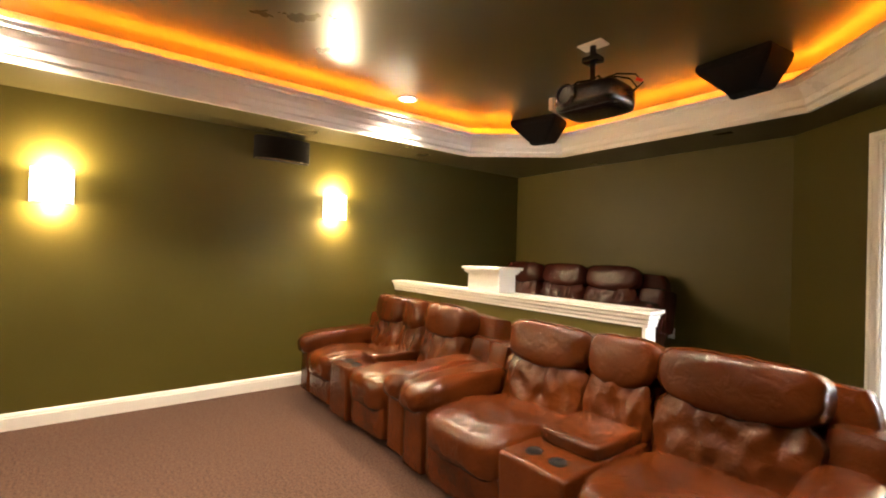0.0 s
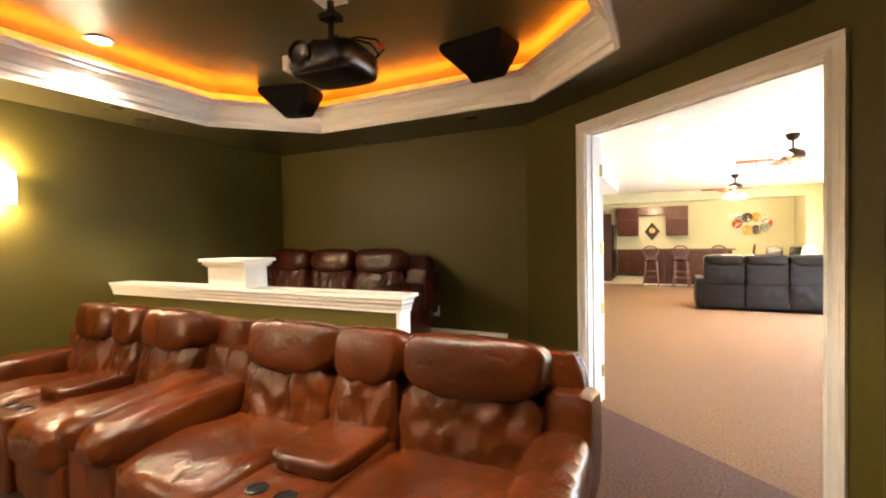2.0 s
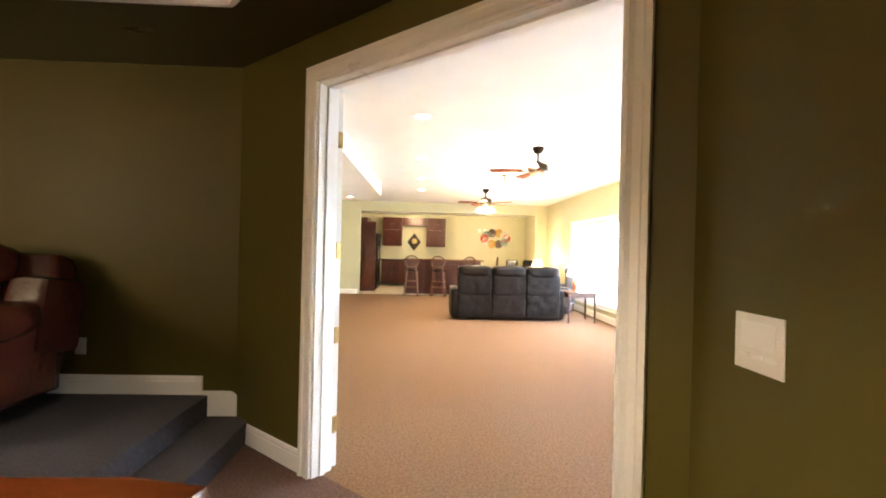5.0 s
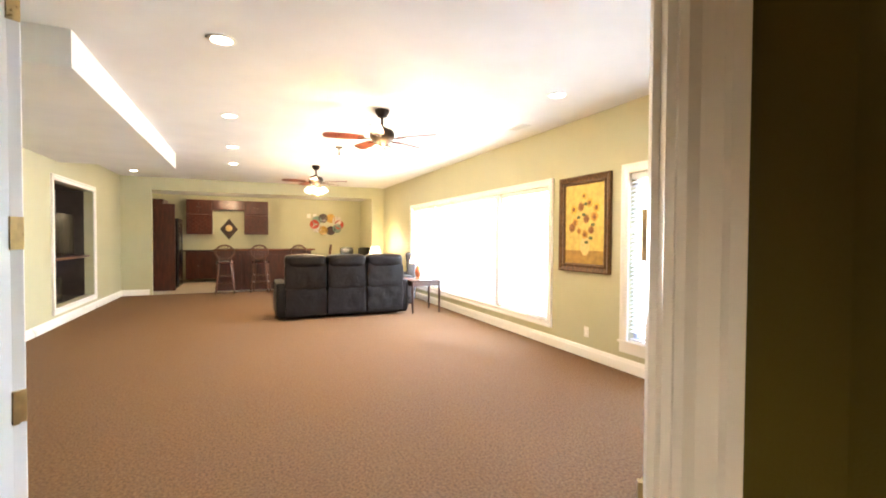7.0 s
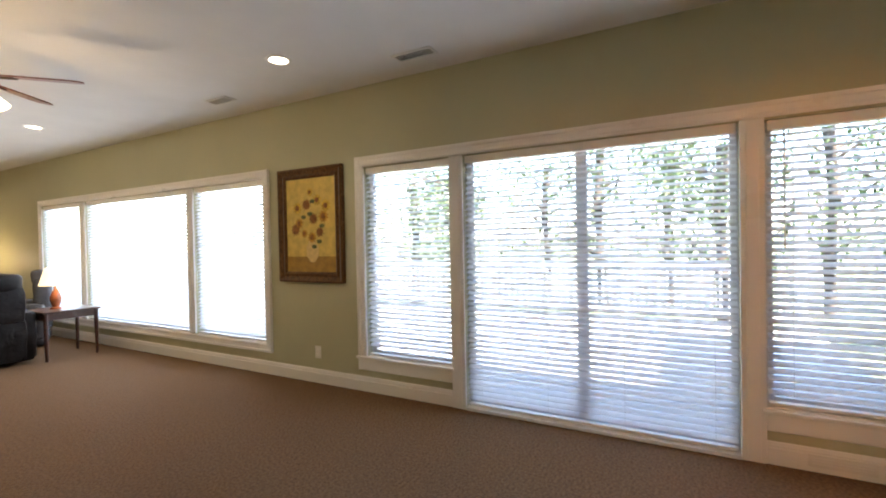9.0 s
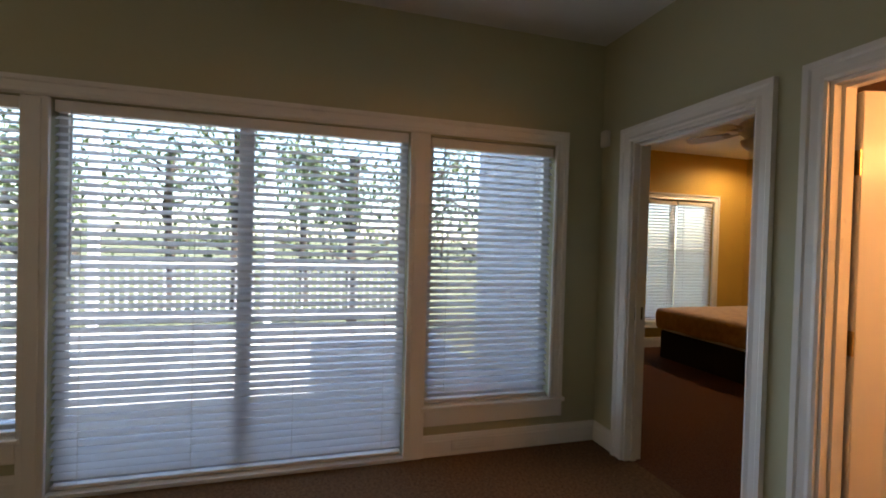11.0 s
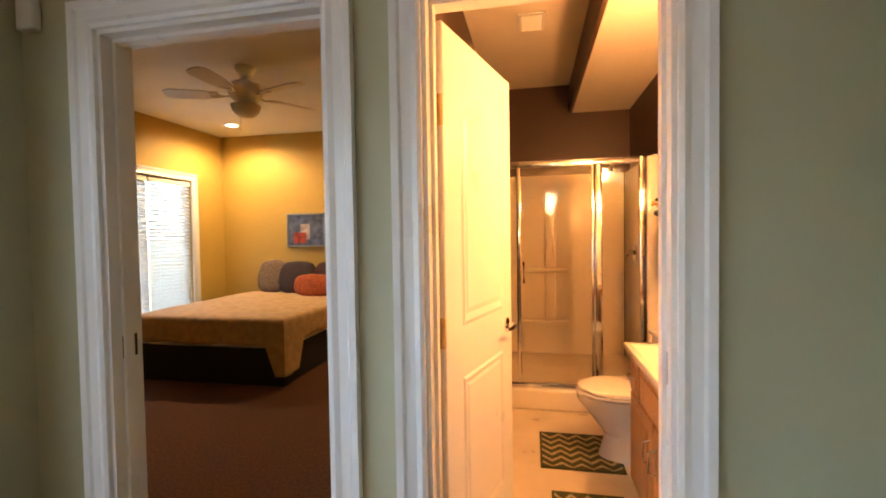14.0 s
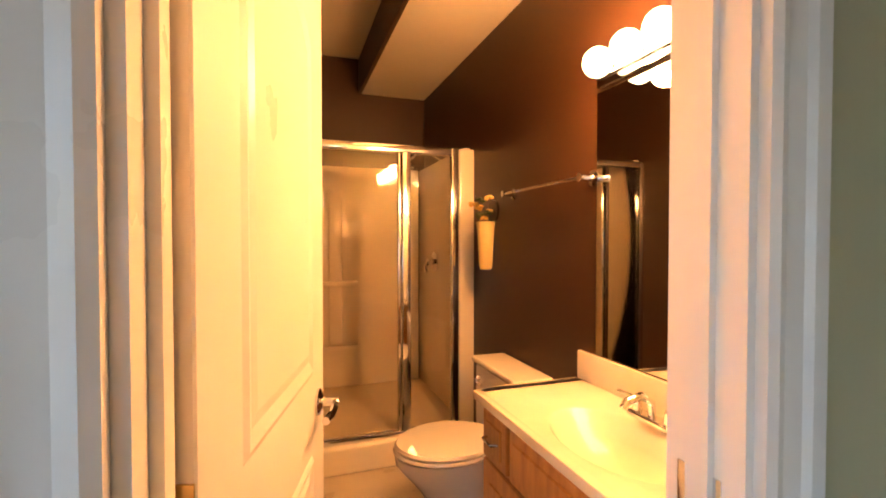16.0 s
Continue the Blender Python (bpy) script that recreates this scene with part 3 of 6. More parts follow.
def seat_set(parent, x0, x1, le, seed, console=False):
    """One place of a reclining sofa, front towards -y: foot panel, seat, lumbar pillow, head pillow."""
    m = tilt_at(0.72, 0.45, -14)
    if not console:
        bm = bmesh.new()
        cushion(bm, x0 + 0.004, x1 - 0.004, 0.015, 0.2, 0.07, 0.34, 0.75, 10, 0.008, seed)
        part("footrest", bm, le, parent)
        bm = bmesh.new()
        vs = cushion(bm, x0 + 0.002, x1 - 0.002, -0.035, 0.76, 0.26, 0.52, 0.8, 14, 0.01, seed + 1, expo=4)
        for v in vs:
            if v.co.z > 0.4:
                v.co.z += 0.025 * math.sin(max(0, min(1, (0.55 - v.co.y) / 0.5)) * math.pi)
        part("seat", bm, le, parent)
    bm = bmesh.new()
    vs = cushion(bm, x0 + 0.002, x1 - 0.002, 0.64, 0.92, 0.4 if not console else 0.46, 0.81, 0.85, 32, 0.02, seed + 2, m, expo=4)
    # gathers that run down from the seam under the head pillow
    for v in vs:
        u = (v.co.x - x0) / (x1 - x0)
        if v.co.y < 0.9:
            k = max(0.0, min(1.0, (v.co.z - 0.45) / 0.3))
            sway = noise.noise(Vector((v.co.x * 4 + seed, 0, v.co.z * 5)))
            v.co.y -= k * 0.006 * math.sin(2 * math.pi * (u * (x1 - x0) / 0.085 + 0.9 * sway + (0.6 - v.co.z) * (u - 0.5) * 6)) * (0.5 + abs(sway))
    part("lumbar_pillow", bm, le, parent)
    bm = bmesh.new()
    vs = cushion(bm, x0 + 0.001, x1 - 0.001, 0.6, 0.9, 0.78, 1.035, 0.9, 16, 0.009, seed + 3, m, expo=3.6)
    for v in vs:
        u = 2 * (v.co.x - x0) / (x1 - x0) - 1
        if v.co.z < 0.94:
            v.co.z -= 0.06 * (1 - u * u) * min(1.0, (0.94 - v.co.z) / 0.1)
    part("head_pillow", bm, le, parent)


def arm_rest(parent, x0, x1, le, seed):
    bm = bmesh.new()
    box(bm, x0 + 0.025, x1 - 0.025, 0.03, 0.95, 0.06, 0.5, 0.03, 3)
    part("arm_panel", bm, le, parent)
    bm = bmesh.new()
    cushion(bm, x0 - 0.015, x1 + 0.015, -0.03, 0.86, 0.43, 0.66, 0.9, 12, 0.012, seed, tilt_at(0.4, 0.5, 3), expo=3.2)
    part("arm_pad", bm, le, parent)


def loveseat(name, label, m, spans, le, group):
    """spans: (kind, x0, x1) across the width, kind a(rm), s(eat) or c(onsole)."""
    t = thing(name, label, "sofa", m, group)
    w0, w1 = spans[0][1], spans[-1][2]
    bm = bmesh.new()
    box(bm, w0 + 0.05, w1 - 0.05, 0.1, 1.0, 0.05, 0.3, 0.02)
    part("base", bm, BLACK, t)
    bm = bmesh.new()
    cushion(bm, w0 + 0.06, w1 - 0.06, 0.82, 1.05, 0.1, 0.98, 0.5, 10, 0.008, 3, tilt_at(0.8, 0.1, -11), expo=7)
    part("back_shell", bm, le, t)
    for i, (kind, x0, x1) in enumerate(spans):
        if kind == "a":
            arm_rest(t, x0, x1, le, i * 7)
            s = 1 if i == 0 else -1
            bm = bmesh.new()
            cushion(bm, x0, x1 - 0.06 if s > 0 else x1, 0.74, 1.1, 0.3, 0.79, 0.6, 8, 0.006, i, tilt_at(0.9, 0.3, -10), expo=5)
            part("back_wing", bm, le, t)
        else:
            seat_set(t, x0, x1, le, i * 11 + len(name), kind == "c")
        if kind == "c":
            bm = bmesh.new()
            box(bm, x0 + 0.004, x1 - 0.004, 0.0, 0.78, 0.06, 0.5, 0.025, 3)
            part("console", bm, le, t)
            bm = bmesh.new()
            cushion(bm, x0 + 0.015, x1 - 0.015, 0.27, 0.76, 0.485, 0.575, 0.8, 10, 0.004, i, expo=5)
            part("console_lid", bm, le, t)
            for sx in (-0.075, 0.075):
                cxx = (x0 + x1) / 2 + sx
                bm = bmesh.new()
                lathe(bm, [(0.047, 0.0), (0.047, 0.006), (0.04, 0.008), (0.036, 0.004), (0.036, 0.002)], (cxx, 0.13, 0.499), 20)
                part("cup_holder", bm, BLACK, t)
    return t


loveseat("loveseat", "cognac leather reclining loveseat with cup-holder console", pose(0, 3.80, 0), [("a", -2.97, -2.71), ("s", -2.71, -2.17), ("c", -2.17, -1.83), ("s", -1.83, -1.27), ("a", -1.27, -1.02)], LEATHER, "theater seats")
loveseat("loveseat", "cognac leather reclining loveseat with cup-holder console", pose(0, 3.76, 0), [("a", -1.0, -0.73), ("s", -0.73, -0.06), ("c", -0.06, 0.35), ("s", 0.35, 1.07), ("a", 1.04, 1.26)], LEATHER, "theater seats")
loveseat("sofa", "dark oxblood leather reclining sofa on the raised platform", pose(-0.28, 6.07, 0.36), [("a", -2.95, -2.72), ("s", -2.72, -2.08), ("s", -2.07, -1.42), ("s", -1.41, -0.75), ("a", -0.75, -0.48)], LEATHER_DK, "theater seats")

# raised platform with a step, and the low wall in front of it
bm = bmesh.new()
box(bm, WL, 0.04, 5.27, YB, 0, 0.3, 0.012)
solid("platform", bm, CARPET_S, "raised seating platform covered in grey carpet", "platform", "structure", smooth=False)
bm = bmesh.new()
box(bm, 0.042, 0.36, 5.27, YB - 0.02, 0, 0.15, 0.012)
solid("step", bm, CARPET_S, "grey carpeted step up to the platform", "step", "structure", smooth=False)
baseboard([(0.0, YB), (WL, YB)], 0.3)
bm = bmesh.new()
v = [bm.verts.new((x, YB - 0.014 * k, z)) for k in (0, 1) for x, z in ((0.0, 0.15), (0.36, 0.15), (0.5, 0.0), (0.5, 0.135), (0.2, 0.33), (0.0, 0.33))]
for f in ((0, 1, 2, 3, 4, 5), (11, 10, 9, 8, 7, 6)):
    bm.faces.new([v[i] for i in f])
for i in range(6):
    bm.faces.new((v[i], v[(i + 1) % 6], v[6 + (i + 1) % 6], v[6 + i]))
solid("baseboard", bm, TRIM, "white skirt board cut to the slope of the steps", "baseboard", "structure", smooth=False)
bm = bmesh.new()
box(bm, WL, -0.045, 5.135, 5.255, 0, 1.0)
hw = solid("half_wall", bm, OLIVE, "low dark olive wall between the seat rows", "wall", "structure", smooth=False)
bm = bmesh.new()
box(bm, -0.045, -0.02, 5.125, 5.265, 0, 1.0, 0.004)
part("end_board", bm, TRIM, hw, smooth=False)
bm = bmesh.new()
CAPP = [(0.0, 0.0), (0.014, 0.0), (0.014, 0.02), (0.022, 0.03), (0.022, 0.05), (0.034, 0.062), (0.034, 0.085), (0.05, 0.095), (0.05, 0.118), (0, 0.118)]
moulding(bm, [(-0.018, 5.255, 1.0), (-0.018, 5.135, 1.0), (WL, 5.135, 1.0)][::-1], [(-o, u) for o, u in CAPP])
box(bm, WL, 0.028, 5.1, 5.3, 1.095, 1.118, 0.003, 1)
box(bm, WL, -0.02, 5.13, 5.26, 0.998, 1.1)
part("cap", bm, TRIM, hw, "white moulded cap", smooth=False)
bm = bmesh.new()
box(bm, -1.83, -1.40, 5.09, 5.31, 1.119, 1.30, 0.004)
part("pedestal_box", bm, TRIM, hw, smooth=False)
bm = bmesh.new()
box(bm, -1.86, -1.37, 5.06, 5.34, 1.30, 1.325, 0.005)
box(bm, -1.88, -1.35, 5.04, 5.36, 1.325, 1.352, 0.006)
box(bm, -1.845, -1.385, 5.075, 5.325, 1.285, 1.30, 0.003)
part("pedestal_top", bm, TRIM, hw, smooth=False)


# wall sconces: half-round glowing shades in thin metal frames
SCONCE_GLASS = mat("lit_alabaster_glass", (0.95, 0.85, 0.65), 0.4, emit=(1.0, 0.78, 0.45), power=14)


def sconce(y, z):
    s = thing("wall_sconce", "lit half-round wall sconce of pale glass with metal edge", "wall lamp", pose(WL, y, z), "theater sconces")
    n = 12
    bm = bmesh.new()
    arc = [(0.02 + 0.085 * math.sin(math.pi * i / n), -0.135 * math.cos(math.pi * i / n)) for i in range(n + 1)]
    rows = [[bm.verts.new((x + o, y2, zz)) for x, y2 in arc] for zz, o in ((-0.13, 0), (-0.05, 0.006), (0.05, 0.006), (0.13, 0), (0.145, -0.004))]
    for r0, r1 in zip(rows, rows[1:]):
        for i in range(n):
            bm.faces.new((r0[i], r0[i + 1], r1[i + 1], r1[i]))
    part("shade", bm, SCONCE_GLASS, s)
    for zz in (-0.132, 0.1):
        bm = bmesh.new()
        tube(bm, [(x + 0.006, y2 * 1.03, zz) for x, y2 in arc], 0.006, 6)
        part("band", bm, BRONZE, s)
    bm = bmesh.new()
    box(bm, 0.001, 0.018, -0.14, 0.14, -0.13, 0.13, 0.004)
    part("back_plate", bm, BRONZE, s)
    for dz, w in ((0.17, 34), (-0.16, 18)):
        la = point_lamp("sconce_bulb", (WL + 0.075, y, z + dz), w, WARM, 0.045)
    return s


sconce(1.855, 1.92)
sconce(4.28, 1.95)
sconce(-0.6, 1.9)

# surround speakers
sp = thing("wall_speaker", "black cloth-covered curved wall speaker near the ceiling", "speaker", pose(WL, 3.67, 2.5))
bm = bmesh.new()
n = 10
arc = [(0.02 + 0.13 * math.sin(math.pi * (0.12 + 0.76 * i / n)), -0.28 * math.cos(math.pi * i / n)) for i in range(n + 1)]
lo_, hi_ = [[bm.verts.new((x, y, z)) for x, y in [(0.001, -0.28)] + arc + [(0.001, 0.28)]] for z in (-0.115, 0.115)]
for i in range(len(lo_) - 1):
    bm.faces.new((lo_[i], lo_[i + 1], hi_[i + 1], hi_[i]))
bm.faces.new(lo_)
bm.faces.new(hi_)
part("grille", bm, CLOTH, sp)
bm = bmesh.new()
tube(bm, [(x + 0.003, y, -0.118) for x, y in arc], 0.006, 6)
part("trim_bead", bm, CHROME, sp)


def ceiling_speaker(x, y, rz):
    s = thing("ceiling_speaker", "large black wedge speaker hung under the tray ceiling", "speaker", pose(x, y, TZ, 0, 0, rz), "ceiling speakers")
    bm = bmesh.new()
    top = [(-0.26, -0.16), (0.26, -0.16), (0.26, 0.17), (-0.26, 0.17)]
    bot = [(-0.09, 0.0), (0.09, 0.0), (0.15, 0.16), (-0.15, 0.16)]
    r = [[bm.verts.new((a, b, z)) for a, b in q] for q, z in ((top, -0.001), (top, -0.06), (bot, -0.24))]
    for p_, q_ in zip(r, r[1:]):
        for i in range(4):
            bm.faces.new((p_[i], p_[(i + 1) % 4], q_[(i + 1) % 4], q_[i]))
    bm.faces.new(r[0])
    bm.faces.new(r[2])
    bmesh.ops.bevel(bm, geom=bm.edges[:], offset=0.012, segments=2, affect="EDGES")
    part("cabinet", bm, CLOTH, s)
    bm = bmesh.new()
    box(bm, -0.1, 0.1, 0.16, 0.175, -0.2, -0.08, 0.004)
    part("rear_panel", bm, BLACK, s)
    return s


ceiling_speaker(0.28, 5.85, -8)
ceiling_speaker(-1.72, 5.95, 15)

# projector on a ceiling mount
pr = thing("projector", "black rounded video projector on a ceiling mount", "projector", pose(-0.3, 4.85, TZ, 0, 0, 4))
bm = bmesh.new()
box(bm, -0.09, 0.09, -0.06, 0.06, -0.012, -0.001, 0.003)
part("ceiling_plate", bm, WHITEPL, pr)
bm = bmesh.new()
cyl(bm, (0, 0, -0.012), (0, 0, -0.1), 0.022)
box(bm, -0.06, 0.06, -0.05, 0.05, -0.13, -0.09, 0.01)
cyl(bm, (0, 0, -0.13), (0, 0, -0.28), 0.018)
for sx in (-1, 1):
    for sy in (-1, 1):
        tube(bm, [(0, 0, -0.25), (sx * 0.08, sy * 0.06, -0.26), (sx * 0.13, sy * 0.1, -0.31)], 0.008, 6)
part("mount", bm, BLACK, pr)
bm = bmesh.new()
cushion(bm, -0.22, 0.26, -0.2, 0.2, -0.5, -0.31, 0.75, 12, 0, 0, expo=3.4)
part("body", bm, BLACK, pr)
bm = bmesh.new()
lathe(bm, [(0.075, 0), (0.075, 0.03), (0.06, 0.04), (0.055, 0.02), (0.02, 0.015)], n=20, m=pose(-0.08, -0.185, -0.39, 90, 0, 0))
part("lens", bm, mat("lens_glass", (0.02, 0.02, 0.03), 0.05, 0, 0.02, 5, coat=1.0), pr)
bm = bmesh.new()
box(bm, -0.262, -0.225, -0.14, -0.02, -0.44, -0.35, 0.006)
part("side_label", bm, WHITEPL, pr)
for k, (dx, dz) in enumerate(((0.22, -0.27), (0.26, -0.25))):
    bm = bmesh.new()
    tube(bm, [(0.05, 0.05, -0.24), (0.14, 0.08, dz + 0.03), (dx, 0.1, dz), (dx + 0.04, 0.12, dz - 0.06), (0.2, 0.15, -0.36)], 0.006, 6)
    part("cable", bm, BLACK, pr)
bm = bmesh.new()
cyl(bm, (0.26, 0.11, -0.28), (0.3, 0.12, -0.3), 0.012, n=10)
part("cable_plug", bm, mat("red_plug", (0.6, 0.04, 0.02), 0.5), pr, "red cable plug")

LENS_ON = mat("lit_lamp_lens", (1, 0.95, 0.85), 0.4, emit=(1.0, 0.85, 0.62), power=25)


def downlight(x, y, z, watts, color, group, deg=120):
    d = thing("downlight", "lit round recessed ceiling light with white trim", "ceiling light", pose(x, y, z), group)
    bm = bmesh.new()
    lathe(bm, [(0.098, -0.001), (0.098, -0.006), (0.09, -0.01), (0.074, -0.008), (0.07, -0.001)], n=28)
    part("trim_ring", bm, TRIM, d)
    bm = bmesh.new()
    cyl(bm, (0, 0, -0.0015), (0, 0, -0.005), 0.068, n=24)
    part("bulb", bm, LENS_ON, d)
    if watts:
        spot_lamp("downlight_bulb", (x, y, z - 0.03), watts, color, deg, 0.06)
    return d


# first one is the known can; the other five are unseen, added for light
for x, y in ((-2.12, 4.5), (-0.5, 3.3), (1.0, 4.3), (-2.12, 1.6), (1.0, 1.6), (-0.5, 0.2)):
    downlight(x, y, TZ, 130, SOFTWARM, "theater downlights")

# switch plate and outlets


def plate(name, label, cat, m, w, h, bits):
    p_ = thing(name, label, cat, m)
    bm = bmesh.new()
    box(bm, -w / 2, w / 2, -0.006, -0.0005, -h / 2, h / 2, 0.003)
    part("cover", bm, WHITEPL, p_)
    for bx_, bz, bw, bh in bits:
        bm = bmesh.new()
        box(bm, bx_ - bw / 2, bx_ + bw / 2, -0.009, -0.005, bz - bh / 2, bz + bh / 2, 0.002)
        part("insert", bm, TRIM, p_)
    return p_


plate("light_switch", "white three-gang light switch plate on the olive wall", "light switch", pose(2.45, 5.13, 1.17, 0, 0, -90), 0.17, 0.15, [(-0.046, -0.035, 0.035, 0.012), (0, -0.035, 0.035, 0.012), (0.046, -0.035, 0.035, 0.012), (0, 0.02, 0.12, 0.07)])
plate("wall_outlet", "white wall outlet behind the raised sofa", "outlet", pose(-0.86, YB, 0.64), 0.075, 0.12, [(0, 0.025, 0.03, 0.035), (0, -0.025, 0.03, 0.035)])
plate("wall_outlet", "white wall outlet under the flower painting", "outlet", pose(WX, 9.1, 0.3, 0, 0, -90), 0.075, 0.12, [(0, 0.025, 0.03, 0.035), (0, -0.025, 0.03, 0.035)])


# ---- doors ----
def door_leaf(name, label, m, w, h, handle=None, hinge_side=True):
    """A six-part moulded door leaf from its hinge edge along +x, thickness along y."""
    d = thing(name, label, "door", m, kind="structure")
    bm = bmesh.new()
    box(bm, 0, w, -0.0175, 0.0175, 0.012, h, 0.003, 1)
    for s in (-1, 1):
        for z0, z1, arch in ((0.24, 0.82, 0), (1.0, h - 0.16, 1)):
            x0, x1 = 0.13, w - 0.13
            ring_o, ring_i = [], []
            top = [(x0, z1 - 0.09 * arch)] + [(x0 + (x1 - x0) * i / 8, z1 - 0.09 * arch * abs(2 * i / 8 - 1) ** 2) for i in range(1, 8)] + [(x1, z1 - 0.09 * arch)]
            pts = [(x0, z0), *top, (x1, z0)]
            cx_, cz_ = (x0 + x1) / 2, (z0 + z1) / 2
            rs = []
            for k, off in ((1.0, 0.0172), (0.94, 0.0235), (0.84, 0.0165 + 0.002), (0.76, 0.0225)):
                fx, fz = 1 - (1 - k) * 0.9, 1 - (1 - k) * 0.6
                rs.append([bm.verts.new((cx_ + (x - cx_) * fx, s * off, cz_ + (z - cz_) * fz)) for x, z in pts])
            for a_, b_ in zip(rs, rs[1:]):
                for i in range(len(pts)):
                    j = (i + 1) % len(pts)
                    bm.faces.new((a_[i], a_[j], b_[j], b_[i]))
            bm.faces.new(rs[-1])
    part("leaf", bm, TRIM, d, smooth=False)
    for z in ((0.3, h / 2, h - 0.28) if h < 2.2 else (0.28, 0.84, 1.37, 2.06)):
        bm = bmesh.new()
        cyl(bm, (-0.006, 0.02, z - 0.05), (-0.006, 0.02, z + 0.05), 0.007, n=10)
        box(bm, -0.004, 0.0, -0.016, 0.016, z - 0.05, z + 0.05)
        box(bm, -0.02, -0.008, 0.004, 0.02, z - 0.05, z + 0.05)
        part("hinge", bm, BRASS, d)
    if handle:
        for s in (-1, 1):
            bm = bmesh.new()
            lathe(bm, [(0.032, 0), (0.032, 0.006), (0.02, 0.012), (0.011, 0.015), (0.011, 0.05)], n=18, m=Matrix.Translation((w - 0.07, s * 0.017, handle)) @ Matrix.Rotation(radians(-90 * s), 4, "X"))
            tube(bm, [(w - 0.07, s * 0.06, handle), (w - 0.1, s * 0.066, handle + 0.004), (w - 0.15, s * 0.064, handle - 0.004), (w - 0.19, s * 0.06, handle)], 0.009, 8)
            part("lever_handle", bm, CHROME, d)
    return d


ang = math.degrees(math.atan2(3.507 - 4.155, 3.597 - 3.775))
door_leaf("door_bath", "white two-panel bathroom door standing open", pose(3.775, 4.155, 0, 0, 0, ang), 0.672, 2.0, 0.92)
da = math.degrees(math.atan2(du.y, du.x))
p0, p1 = on_diag(D0 + 0.004, 0.168), on_diag(D1 - 0.004, 0.164)
door_leaf("door_theater", "white theater door leaf folded back against the wall", pose(*p0, 0, 0, 0, da + 166), 0.87, DH - 0.02)
door_leaf("door_theater", "white theater door leaf folded back against the wall", pose(*p1, 0, 0, 0, da + 1), 0.85, DH - 0.02)
bm = bmesh.new()
box(bm, BA1 + 0.0135, BA1 + 0.016, BY + 0.02, BY + 0.09, 0.9, 0.99, 0.001)
solid("strike_plate", bm, CHROME, "small metal strike plate in the bathroom door jamb", "door hardware")
bm = bmesh.new()
box(bm, BED0 - 0.016, BED0 - 0.0135, BY + 0.02, BY + 0.08, 0.9, 0.98, 0.001)
solid("strike_plate", bm, BRONZE, "small metal strike plate in the bedroom door jamb", "door hardware")
# ---- family room things ----
WALNUT = mat("red_brown_wood", (0.06, 0.02, 0.01), 0.35, 0, 0.2, 4, 0.08, 60, stretch=(1, 1, 8), base2=(0.03, 0.01, 0.005))
CHERRY = mat("dark_cherry_wood", (0.075, 0.016, 0.008), 0.32, 0, 0.2, 4, 0.06, 60, stretch=(6, 6, 1), base2=(0.035, 0.008, 0.004))
OAK = mat("honey_oak", (0.5, 0.24, 0.075), 0.38, 0, 0.2, 5, 0.1, 60, stretch=(8, 8, 1), base2=(0.36, 0.15, 0.045))
FANBLADE = mat("mahogany_blade", (0.2, 0.05, 0.025), 0.3, 0, 0.2, 6, 0.05, 60, base2=(0.11, 0.025, 0.012))
SHADE_ON = mat("lit_frosted_glass", (1, 0.9, 0.75), 0.5, emit=(1.0, 0.8, 0.5), power=12)


